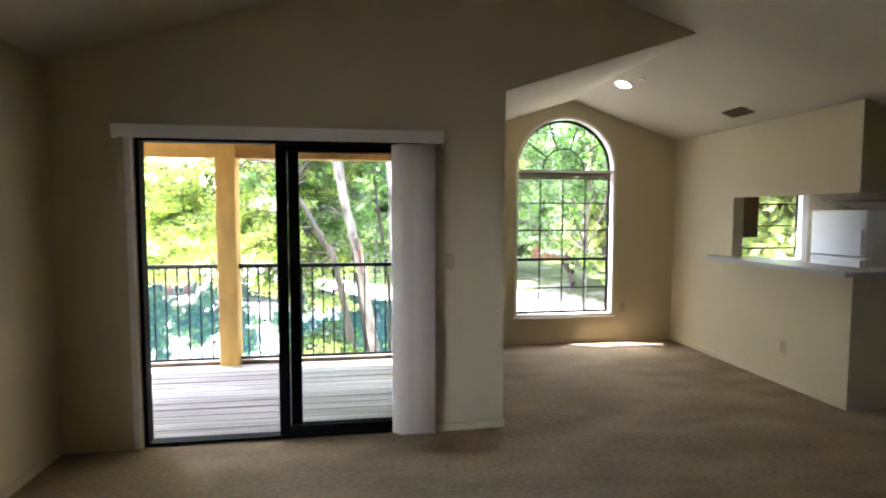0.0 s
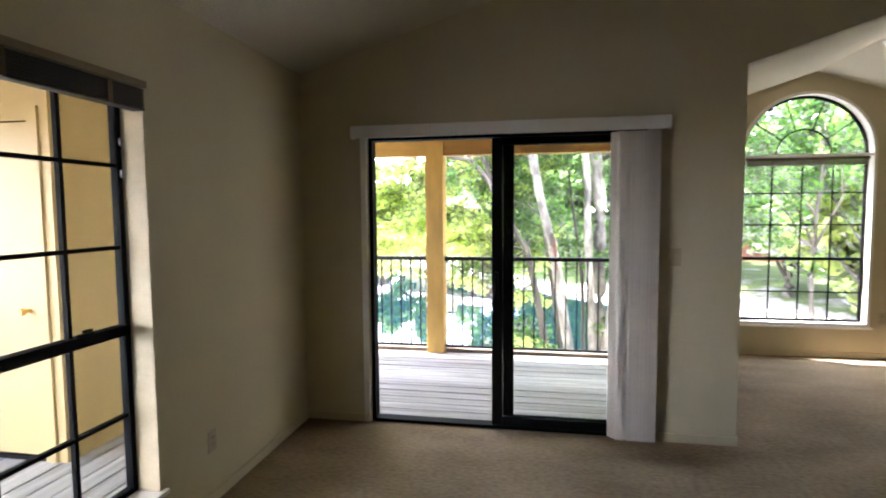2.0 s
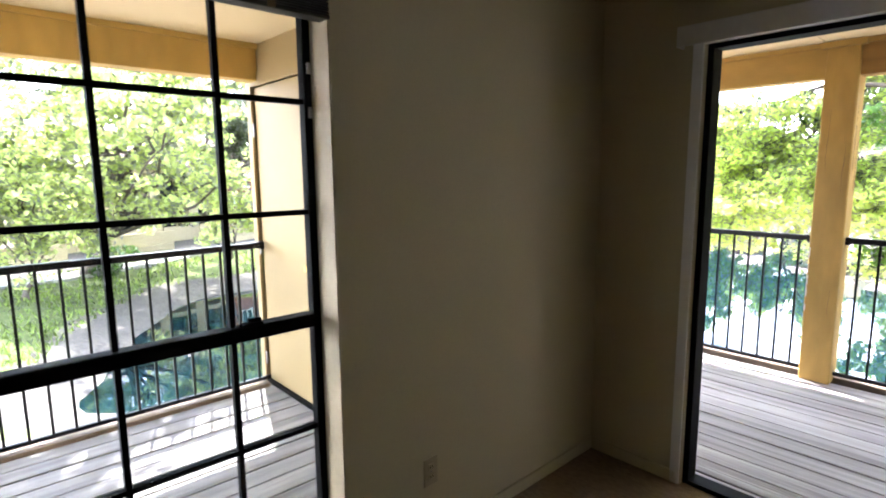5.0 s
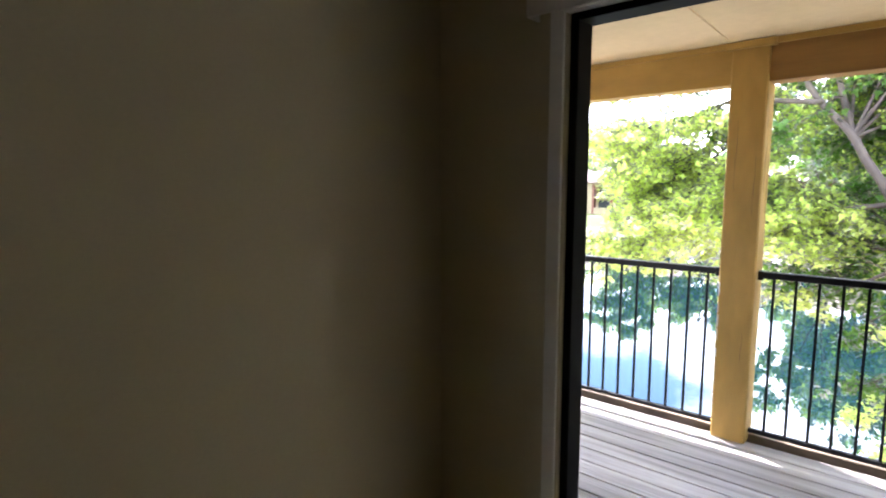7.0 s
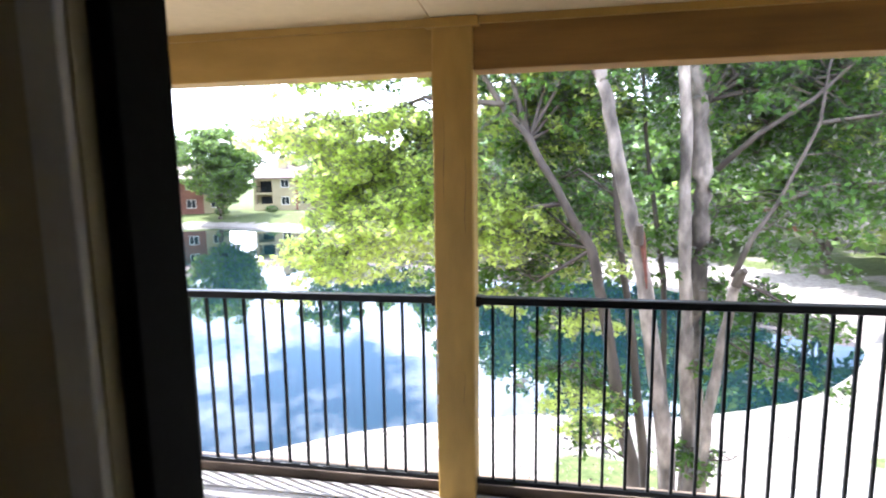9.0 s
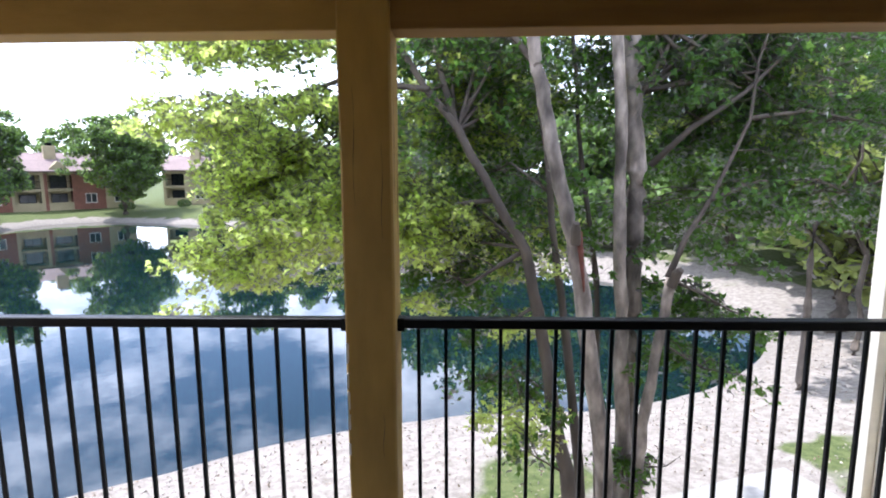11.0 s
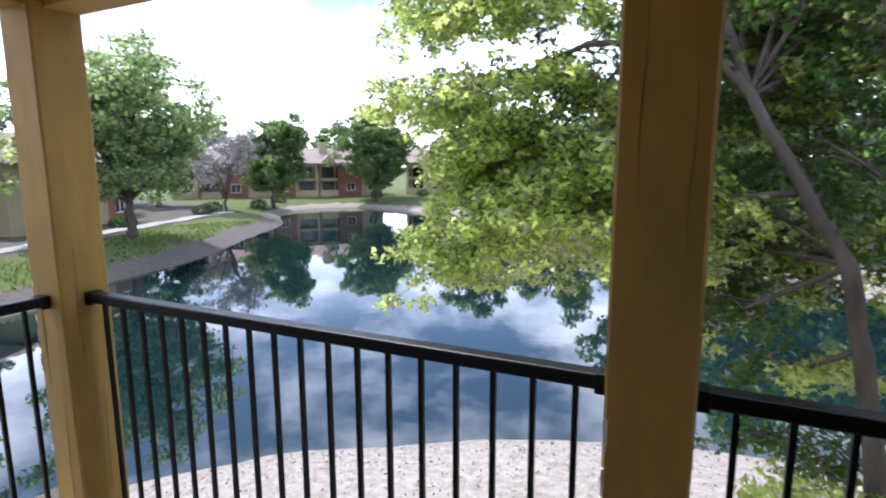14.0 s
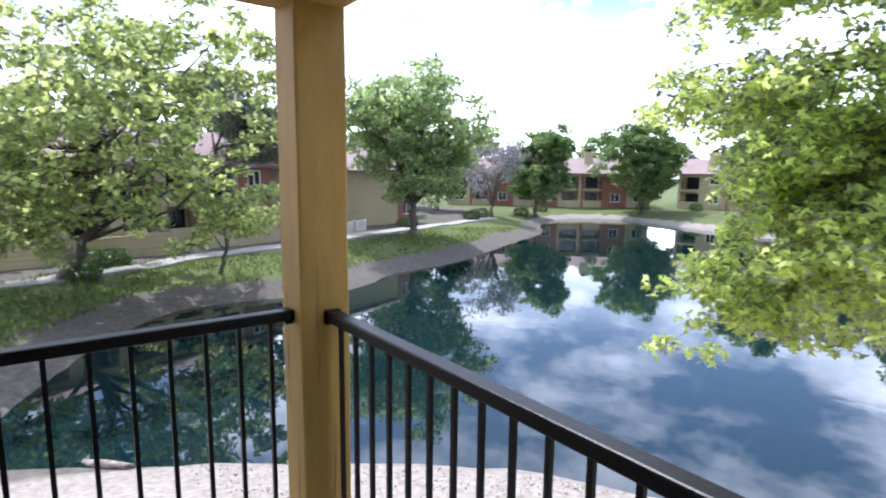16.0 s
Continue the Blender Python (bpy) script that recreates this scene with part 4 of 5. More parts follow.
def ground_height(x, y):
    d = shore_distance(x, y)
    x, y = np.asarray(x, float).ravel(), np.asarray(y, float).ravel()
    z = np.where(d > 0, WZ + 1.32 * (1 - np.exp(-np.maximum(d, 0) / 3.2)), WZ + np.maximum(d * 0.35, -1.6))
    z = z + np.where(d > 0, 0.05 * np.sin(x * 1.3 + 0.6 * y) * np.sin(y * 1.1 - 0.4 * x) + 0.025 * np.sin(3.1 * x + y) * np.sin(2.7 * y), 0)
    return z, d


def gz(x, y):
    return float(ground_height([x], [y])[0][0])


def stretched(c, near, n, far):
    u = np.linspace(-1, 1, n)
    return c + near * u + np.sign(u) * far * np.maximum(np.abs(u) - 0.62, 0) ** 3 * 18.0


gx, gy = stretched(-14, 60, 260, 1200), stretched(28, 62, 260, 1200)
X, Y = np.meshgrid(gx, gy)
Z, D = ground_height(X, Y)
nx = len(gx)
faces = [(j * nx + i, j * nx + i + 1, (j + 1) * nx + i + 1, (j + 1) * nx + i) for j in range(len(gy) - 1) for i in range(nx - 1)]
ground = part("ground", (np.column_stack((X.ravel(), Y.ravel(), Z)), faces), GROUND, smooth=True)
tagged(ground, "pale bare soil banks with litter and patches of grass", "ground", kind="structure")
xf, yf = X.ravel(), Y.ravel()
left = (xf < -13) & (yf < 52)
cover = np.where(left, np.where((D > 2.0) & (D < 6.4), 0.85, np.where(D > 6.4, 0.35, 0.05)), np.where(yf > 40, np.where(D > 1.6, 0.85, 0.05), 0.06))
cover = cover + 0.9 * np.exp(-((xf - 0.2) ** 2 + (yf - 12.2) ** 2) / 1.6)
cover = np.where((xf > 5) & (yf > 12) & (yf < 45), 0.15 + 0.45 * (D > 4), cover)
# 1.0 paints shade over the whole left bank; the rest is the wet shoreline.
shade_damp = ground.data.attributes.new("shade_damp", "FLOAT", "POINT")
shade_damp.data.foreach_set("value", (np.where(left, 1.0, 0.0) + 0.35 * np.exp(-np.maximum(D, 0) / 0.4)).astype(np.float32))
attr = ground.data.attributes.new("grass", "FLOAT", "POINT")
attr.data.foreach_set("value", cover.astype(np.float32))
wx, wy = [float(v) for v in LOOP.min(axis=0) - 3], [float(v) for v in LOOP.max(axis=0) + 3]
structure("water", cube(wx[0], wy[0], wx[1], wy[1], WZ - 0.02, WZ), WATER, "still dark teal pond reflecting sky and trees", "pond")


def ribbon(name, pts, width, mat, label, category):
    """A path laid on the ground along points."""
    line = [Vector(p) for p in pts]
    v, f = [], []
    steps = []
    for a, b in zip(line, line[1:]):
        n = max(2, int((b - a).length / 0.8))
        steps += [a.lerp(b, i / n) for i in range(n)]
    steps.append(line[-1])
    for i, p in enumerate(steps):
        d = (steps[min(i + 1, len(steps) - 1)] - steps[max(i - 1, 0)]).normalized()
        s = Vector((-d.y, d.x)) * width / 2
        for q in (p - s, p + s):
            v.append((q.x, q.y, gz(p.x, p.y) + 0.1))
        for q in (p - s, p + s):
            v.append((q.x, q.y, gz(p.x, p.y) - 0.1))
    for i in range(len(steps) - 1):
        k = 4 * i
        f += [(k, k + 4, k + 5, k + 1), (k, k + 2, k + 6, k + 4), (k + 1, k + 5, k + 7, k + 3)]
    return tagged(part(name, (v, f), mat), label, category, kind="structure")


ribbon("pavement_walk", [(-27.5, -2), (-30.6, 6), (-33.2, 12), (-35, 18), (-38.5, 27), (-42, 36), (-46, 46)], 1.5, CONCRETE, "pale concrete garden path along the bank", "path")
ribbon("pavement_pad", [(1.9, 10.6), (4.9, 11.9)], 2.0, CONCRETE, "grey concrete pad under the tree", "paving")

# ---- trees ----
def leaf_mesh(centres, size, rng, shape="lobed", droop=0.3):
    """Many leaves at the centres, turned at random, as vertices and faces."""
    if shape == "lobed":
        ang = np.array([-90, -52, -30, 5, 25, 62, 90, 118, 155, 175, 210, 232]) * math.pi / 180
        rad = np.array([0.18, 0.55, 0.34, 0.9, 0.42, 0.95, 1.05, 0.95, 0.42, 0.9, 0.34, 0.55])
        rad[5], rad[7] = 0.5, 0.5
        base = np.column_stack((rad * np.cos(ang), rad * np.sin(ang), -0.22 * np.abs(rad * np.cos(ang))))
    elif shape == "folded":
        base = np.array([(0, -1, 0), (0.5, -0.1, 0.12), (0, 1.1, -0.15), (-0.5, -0.1, 0.12)], float)
    else:
        base = np.array([(-0.7, -0.8, 0.1), (0.75, -0.55, -0.1), (0.6, 0.85, 0.15), (-0.6, 0.6, -0.15)], float)
    n, m = len(centres), len(base)
    up = np.column_stack((rng.normal(0, 0.55, n), rng.normal(0, 0.55, n), np.abs(rng.normal(0.75, 0.35, n))))
    up /= np.linalg.norm(up, axis=1)[:, None]
    side = rng.normal(0, 1, (n, 3))
    side -= (side * up).sum(1)[:, None] * up
    side /= np.linalg.norm(side, axis=1)[:, None]
    fwd = np.cross(up, side)
    fwd[:, 2] -= droop
    s = (size * rng.uniform(0.6, 1.3, n))[:, None, None]
    v = np.asarray(centres)[:, None, :] + s * (base[None, :, 0:1] * side[:, None, :] + base[None, :, 1:2] * fwd[:, None, :] + base[None, :, 2:3] * up[:, None, :])
    idx = np.arange(n * m).reshape(n, m)
    return v.reshape(-1, 3), idx.tolist()


def clump_points(centres, per, radius, rng, flat=0.6):
    c = np.repeat(np.asarray(centres), per, axis=0)
    off = rng.normal(0, 1, c.shape)
    off /= np.linalg.norm(off, axis=1)[:, None]
    off *= (rng.uniform(0, 1, len(c)) ** 0.5 * radius)[:, None]
    off[:, 2] *= flat
    return c + off


def wiggle(p, q, n, amount, rng):
    p, q = np.asarray(p, float), np.asarray(q, float)
    pts = [p + (q - p) * i / n + (rng.normal(0, amount, 3) if 0 < i < n else 0) for i in range(n + 1)]
    return [tuple(a) for a in pts]


def crown_tree(name, at, height, trunk_r, spread, crown_low, leaf_mat, clumps, per, size, seed, label, bark=BARKDARK, lean=(0, 0), shape="blade", radius=0.9, aspect=1.0):
    """A tree with a trunk, limbs that reach into the crown, and a crown of clumps of small leaves with gaps."""
    rng = np.random.default_rng(seed)
    x, y = at
    z0 = gz(x, y) - 0.1
    t = thing(name, (x, y, z0), label, "tree")
    top = np.array((x + lean[0], y + lean[1], z0 + height))
    zc = z0 + crown_low + (height - crown_low) * 0.45
    mid = np.array((x + 0.55 * lean[0], y + 0.55 * lean[1], z0 + crown_low + 0.3))
    trunk = [(x, y, z0)] + wiggle((x, y, z0 + 0.3), mid, 4, 0.08, rng) + wiggle(mid, (top + mid) / 2, 3, 0.2, rng)[1:]
    rr = [trunk_r * 1.4] + [trunk_r * (1 - 0.11 * i) for i in range(len(trunk) - 1)]
    part("trunk", tube(trunk, rr, 9), bark, t, smooth=True)
    cen, limbs = [], []
    c0 = np.array((x + lean[0] * 0.8, y + lean[1] * 0.8, zc))
    hz = (height - crown_low) / 2
    lobes = []
    for k in range(max(7, clumps // 16)):
        d = rng.normal(0, 1, 3)
        d /= np.linalg.norm(d)
        lobes.append(c0 + d * np.array((spread * aspect, spread, hz)) * rng.uniform(0.45, 0.82))
    for L in lobes:
        start = np.array(trunk[rng.integers(4, len(trunk))])
        limbs.append(tube(wiggle(start, L, 4, 0.15 * spread / 4, rng), [trunk_r * 0.4, trunk_r * 0.32, trunk_r * 0.24, trunk_r * 0.16, trunk_r * 0.07], 5))
    for k in range(clumps):
        L = lobes[k % len(lobes)]
        d = rng.normal(0, 1, 3)
        d /= np.linalg.norm(d)
        cen.append(L + d * np.array((spread * aspect, spread, hz)) * 0.42 * rng.uniform(0.3, 1.0) ** 0.6)
    tagged(part("branchwork", joined(*limbs), bark, t, smooth=True), kind="stuff")
    pts = clump_points(cen, per, radius, rng)
    tagged(part("crown", leaf_mesh(pts, size, rng, shape), leaf_mat, t), kind="stuff")
    return t


def near_tree():
    """The tree of several stems by the balcony, with long leafy limbs."""
    rng = np.random.default_rng(5)
    bx, by = 0.72, 9.75
    z0 = gz(bx, by) - 0.15
    t = thing("tree", (bx, by, z0), "several-stemmed tree with pale peeling bark and spring leaves", "tree")

    def stem(name, pts, r0, r1, mat, seg=10):
        n = len(pts)
        fine = []
        for i in range(n - 1):
            a, b = np.array(pts[i]), np.array(pts[i + 1])
            for s in range(3):
                q = a + (b - a) * s / 3
                fine.append(tuple(q + rng.normal(0, 0.008, 3)))
        fine.append(pts[-1])
        m = len(fine)
        return part(name, tube(fine, [r0 + (r1 - r0) * (i / (m - 1)) ** 0.8 + 0.003 * math.sin(i * 2.3) for i in range(m)], seg), mat, t, smooth=True)

    stem("stem", [(bx - 0.22, by - 0.25, z0), (0.21, 9.3, -1.25), (0.06, 9.3, -0.5), (-0.09, 9.3, 0.35), (-0.21, 9.3, 0.92), (-0.47, 9.3, 1.36), (-0.83, 9.35, 2.0), (-1.11, 9.4, 2.35), (-1.6, 9.6, 3.1), (-2.0, 9.9, 4.2)], 0.082, 0.02, BARKDARK)
    stem("stem", [(bx - 0.1, by + 0.1, z0), (0.4, 9.6, -1.3), (0.24, 9.6, 0.0), (0.13, 9.6, 0.62), (0.04, 9.6, 1.39), (-0.1, 9.7, 2.6), (-0.3, 9.9, 4.2)], 0.06, 0.02, BARKDARK)
    s3 = stem("stem", [(bx - 0.05, by - 0.4, z0), (0.5, 9.05, -1.06), (0.36, 9.05, -0.12), (0.26, 9.05, 0.51), (0.18, 9.05, 1.04), (0.04, 9.05, 1.48), (-0.07, 9.05, 2.02), (-0.17, 9.05, 2.47), (-0.3, 9.1, 3.6), (-0.35, 9.3, 4.8)], 0.088, 0.05, BARK)
    s4 = stem("stem", [(bx + 0.2, by + 0.15, z0), (0.99, 10.0, -1.64), (0.98, 10.0, -0.78), (0.98, 10.0, 0.19), (0.97, 10.0, 0.93), (0.98, 10.0, 1.63), (0.92, 10.0, 2.09), (0.87, 10.0, 2.63), (0.9, 10.1, 3.8), (1.0, 10.2, 5.4)], 0.128, 0.09, BARK, 12)
    stem("stem", [(bx + 0.1, by + 0.05, z0), (0.93, 9.75, -1.6), (0.86, 9.75, -0.7), (0.8, 9.75, 0.3), (0.76, 9.75, 1.2), (0.72, 9.75, 2.2), (0.66, 9.8, 3.2), (0.6, 9.9, 4.8)], 0.085, 0.05, BARK)
    s5 = stem("stem", [(bx + 0.3, by - 0.1, z0), (0.97, 9.5, -1.31), (1.02, 9.5, -0.62), (1.11, 9.5, -0.01), (1.19, 9.5, 0.62)], 0.06, 0.048, BARK)
    stem("stem", [(bx + 0.1, by + 0.3, z0), (0.75, 10.3, -1.2), (0.72, 10.4, 0.4), (0.55, 10.5, 1.6), (0.4, 10.6, 3.2)], 0.05, 0.02, BARKDARK)
    part("scar", tube([(0.19, 8.96, 1.12), (0.21, 8.955, 0.95), (0.235, 8.96, 0.75), (0.25, 8.965, 0.6)], [0.028, 0.024, 0.016, 0.008], 8), SCAR, s3, "red-brown bark wound")
    part("knot", tube([(0.165, 8.955, 1.02), (0.15, 8.90, 1.15), (0.15, 8.88, 1.2)], [0.045, 0.042, 0.03], 9), BARKDARK, s3, "dark sawn knot")
    part("stub", tube([(1.18, 9.46, 0.55), (1.2, 9.4, 0.68), (1.22, 9.36, 0.72)], [0.05, 0.045, 0.03], 9), BARKDARK, s5, "red-brown sawn stub")
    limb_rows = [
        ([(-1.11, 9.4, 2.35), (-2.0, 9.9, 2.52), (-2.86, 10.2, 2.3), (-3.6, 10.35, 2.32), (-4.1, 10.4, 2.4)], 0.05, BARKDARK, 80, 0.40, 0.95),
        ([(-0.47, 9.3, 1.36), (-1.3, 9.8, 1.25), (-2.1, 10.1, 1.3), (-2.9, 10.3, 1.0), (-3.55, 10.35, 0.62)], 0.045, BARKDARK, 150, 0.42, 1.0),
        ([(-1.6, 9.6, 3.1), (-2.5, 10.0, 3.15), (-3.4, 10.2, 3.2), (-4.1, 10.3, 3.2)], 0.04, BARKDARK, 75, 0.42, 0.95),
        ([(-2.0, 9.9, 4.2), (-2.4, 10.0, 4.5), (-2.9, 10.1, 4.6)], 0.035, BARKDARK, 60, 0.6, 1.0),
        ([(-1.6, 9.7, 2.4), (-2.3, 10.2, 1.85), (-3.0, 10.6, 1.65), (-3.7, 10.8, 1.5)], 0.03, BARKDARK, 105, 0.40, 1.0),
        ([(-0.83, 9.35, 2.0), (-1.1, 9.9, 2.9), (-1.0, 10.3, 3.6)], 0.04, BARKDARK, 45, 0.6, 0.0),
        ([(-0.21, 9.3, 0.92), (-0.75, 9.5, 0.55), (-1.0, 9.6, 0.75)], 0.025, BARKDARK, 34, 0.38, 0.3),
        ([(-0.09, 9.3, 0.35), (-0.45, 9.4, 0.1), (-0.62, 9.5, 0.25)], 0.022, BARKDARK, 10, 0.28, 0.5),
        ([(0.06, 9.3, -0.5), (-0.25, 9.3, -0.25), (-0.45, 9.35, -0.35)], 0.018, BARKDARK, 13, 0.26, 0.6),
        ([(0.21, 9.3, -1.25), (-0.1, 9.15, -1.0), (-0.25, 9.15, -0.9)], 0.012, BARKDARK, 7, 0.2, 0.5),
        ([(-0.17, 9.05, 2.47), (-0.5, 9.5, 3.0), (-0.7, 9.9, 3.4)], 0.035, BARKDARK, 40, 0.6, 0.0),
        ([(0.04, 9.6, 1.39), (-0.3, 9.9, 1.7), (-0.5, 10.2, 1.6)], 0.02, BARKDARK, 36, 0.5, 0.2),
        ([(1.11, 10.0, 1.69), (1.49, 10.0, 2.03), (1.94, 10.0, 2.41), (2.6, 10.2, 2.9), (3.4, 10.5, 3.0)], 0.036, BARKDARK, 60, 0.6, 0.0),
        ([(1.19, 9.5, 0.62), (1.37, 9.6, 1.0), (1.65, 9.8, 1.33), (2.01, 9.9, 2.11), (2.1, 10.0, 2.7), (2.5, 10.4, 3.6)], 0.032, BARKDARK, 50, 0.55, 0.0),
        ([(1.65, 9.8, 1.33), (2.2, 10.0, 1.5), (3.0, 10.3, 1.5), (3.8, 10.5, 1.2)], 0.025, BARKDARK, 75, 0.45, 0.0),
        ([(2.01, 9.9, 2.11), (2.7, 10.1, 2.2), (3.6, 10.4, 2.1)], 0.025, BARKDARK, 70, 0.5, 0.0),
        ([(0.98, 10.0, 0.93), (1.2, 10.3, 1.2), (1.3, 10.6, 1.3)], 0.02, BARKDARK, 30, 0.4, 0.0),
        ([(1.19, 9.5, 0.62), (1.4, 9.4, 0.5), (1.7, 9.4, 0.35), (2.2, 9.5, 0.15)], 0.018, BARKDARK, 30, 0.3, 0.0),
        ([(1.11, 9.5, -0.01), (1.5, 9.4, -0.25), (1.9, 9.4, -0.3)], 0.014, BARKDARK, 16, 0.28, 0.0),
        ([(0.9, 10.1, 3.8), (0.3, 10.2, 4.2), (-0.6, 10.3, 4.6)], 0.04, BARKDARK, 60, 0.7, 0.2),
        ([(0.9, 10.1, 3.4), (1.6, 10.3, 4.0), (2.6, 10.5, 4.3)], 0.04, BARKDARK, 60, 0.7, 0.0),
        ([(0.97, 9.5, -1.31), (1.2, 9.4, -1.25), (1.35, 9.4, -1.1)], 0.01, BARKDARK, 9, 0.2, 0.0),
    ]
    for k in range(7):
        e = (-2.0 - 0.24 * k, 10.3 + 0.35 * math.sin(k * 2.1), 1.25 - 0.06 * k + 0.2 * (k % 2))
        limb_rows.append(([(-1.3, 9.8, 1.25), ((e[0] - 1.3) / 2, 10.1, e[2] + 0.35), e], 0.02, BARKDARK, 36, 0.42, 1.0))
    for k in range(12):
        e = (-1.6 + 0.2 * k, 11.0 + 0.5 * math.sin(k * 2.7), 0.4 + 0.95 * (k % 4) + 0.1 * k)
        s0 = (-0.21, 9.3, 0.92) if e[2] < 1.6 else (-0.83, 9.35, 2.0)
        limb_rows.append(([s0, ((s0[0] + e[0]) / 2, 10.4, (s0[2] + e[2]) / 2 + 0.2), e], 0.02, BARKDARK, 40, 0.45, 0.4))
    for k in range(15):
        a = k * 2.4
        e = (1.2 + (0.8 + 0.16 * k) * math.cos(a), 10.8 + (0.6 + 0.12 * k) * math.sin(a), 5.0 + 0.16 * k)
        s0 = (1.0, 10.2, 5.0) if k % 2 else (-0.3, 9.9, 4.2)
        limb_rows.append(([s0, ((s0[0] + e[0]) / 2, (s0[1] + e[1]) / 2, (s0[2] + e[2]) / 2 + 0.2), e], 0.035, BARKDARK, 36, 0.75, 0.1))
    for k in range(13):
        e = (1.3 + 0.3 * k, 10.9 + 0.5 * math.sin(k * 1.9), 3.3 - 0.42 * (k % 4))
        limb_rows.append(([(1.0, 10.1, 3.2 if k % 2 else 2.4), ((1.0 + e[0]) / 2, 10.5, e[2] + 0.25), e], 0.025, BARKDARK, 30, 0.55, 0.1))
    pale, deep, twigs = [], [], []
    for pts, r, mat, n, rad, bright in limb_rows:
        m = len(pts)
        part("limb", tube([tuple(np.array(p) + rng.normal(0, 0.015, 3)) for p in pts], [r * (0.6 if bright > 0.5 else 1.0) * (1 - 0.8 * i / (m - 1)) for i in range(m)], 7), mat, t, smooth=True)
        P = np.array(pts)
        for k in range(max(3, int(n * (0.48 if bright > 0.5 else 0.34)))):
            u = rng.uniform(0.2, 0.9) * (m - 1)
            i = min(int(u), m - 2)
            c = P[i] + (P[i + 1] - P[i]) * (u - i)
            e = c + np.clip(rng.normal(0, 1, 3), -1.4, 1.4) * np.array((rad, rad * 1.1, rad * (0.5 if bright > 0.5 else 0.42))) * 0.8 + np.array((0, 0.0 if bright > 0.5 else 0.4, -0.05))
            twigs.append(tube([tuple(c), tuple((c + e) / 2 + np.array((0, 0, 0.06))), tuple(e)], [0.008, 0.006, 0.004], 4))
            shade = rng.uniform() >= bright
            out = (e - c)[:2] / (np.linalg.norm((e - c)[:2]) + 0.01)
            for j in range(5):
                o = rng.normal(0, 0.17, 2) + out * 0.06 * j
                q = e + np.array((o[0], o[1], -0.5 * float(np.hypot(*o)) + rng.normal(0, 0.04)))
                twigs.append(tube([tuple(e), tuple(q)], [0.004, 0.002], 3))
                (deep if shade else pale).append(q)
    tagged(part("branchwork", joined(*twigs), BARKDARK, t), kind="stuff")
    # Sun and shade put into leaf colour: pale clumps bright, deep clumps dark.
    tagged(part("crown", leaf_mesh(clump_points(pale, 44, 0.155, rng, 0.65), 0.045, rng), LEAF, t, "leaves coloured bright as if backlit"), kind="stuff")
    tagged(part("crown", leaf_mesh(clump_points(deep, 27, 0.19, rng, 0.7), 0.052, rng), LEAFSHADE, t, "leaves coloured dark as if shaded"), kind="stuff")


near_tree()

crown_tree("tree", (-36.4, 28.9), 14.0, 0.4, 6.2, 3.0, LEAFBANK, 420, 62, 0.145, 11, "round green tree on the bank beside the path")
crown_tree("tree", (-30.2, 6.2), 13.5, 0.28, 8.6, 2.2, LEAFPALE, 500, 58, 0.12, 12, "wide pale green tree with drooping twigs by the path", lean=(3.0, 2.0), radius=0.58)
crown_tree("tree", (-26.6, 3.6), 8.0, 0.12, 3.8, 1.0, LEAFPALE, 190, 44, 0.10, 36, "low pale green tree with drooping twigs on the bank", lean=(0.8, 0.6), radius=0.6)
crown_tree("tree", (-29.6, 12.7), 5.2, 0.11, 2.4, 1.6, LEAFPALE, 36, 40, 0.11, 32, "slim young tree with thin drooping branches", lean=(1.2, 0.3), radius=0.6)
crown_tree("tree", (-41.5, 15.5), 11.5, 0.3, 5.0, 3.2, LEAFDULL, 170, 80, 0.13, 13, "grey-green oak behind the patio walls")
for k, (x, y, h, s, low, mat) in enumerate([(7.6, 17.4, 11.0, 3.0, 4.0, LEAFSHADE), (10.6, 19.8, 11.0, 3.2, 3.6, LEAFMID), (15.0, 14.0, 11.0, 3.6, 4.0, LEAFPALE)] ):
    crown_tree("tree", (x, y), h, 0.12, s, low, mat, 130, 56, 0.085, 300 + k, "slim leafy tree on the shaded bank", radius=0.6)
crown_tree("tree", (-50.5, 20.0), 14.5, 0.3, 5.5, 4.0, LEAFDULL, 130, 45, 0.20, 43, "tall grey-green tree behind the roofs")
crown_tree("tree", (-47.2, 47.0), 10.2, 0.22, 3.7, 1.4, LEAFGREY, 150, 46, 0.10, 14, "bare grey tree full of fine twigs")
crown_tree("tree", (-49.9, 57.0), 13.0, 0.3, 4.6, 2.6, LEAFMID, 300, 80, 0.17, 15, "dense dark green tree beside the bare one")
crown_tree("tree", (-58.0, 47.0), 12.0, 0.3, 4.3, 2.2, LEAFDARK, 90, 50, 0.24, 16, "dense dark green tree on the far bank")
crown_tree("tree", (-44.2, 71.8), 13.6, 0.32, 5.8, 3.0, LEAFMID, 460, 80, 0.17, 17, "round green tree in front of the far apartments")
crown_tree("tree", (-8.6, -1.6), 12.0, 0.2, 3.3, 7.0, LEAFPALE, 270, 44, 0.085, 77, "tall slender tree that dapples the deck", lean=(-1.2, 6.0), radius=0.5)
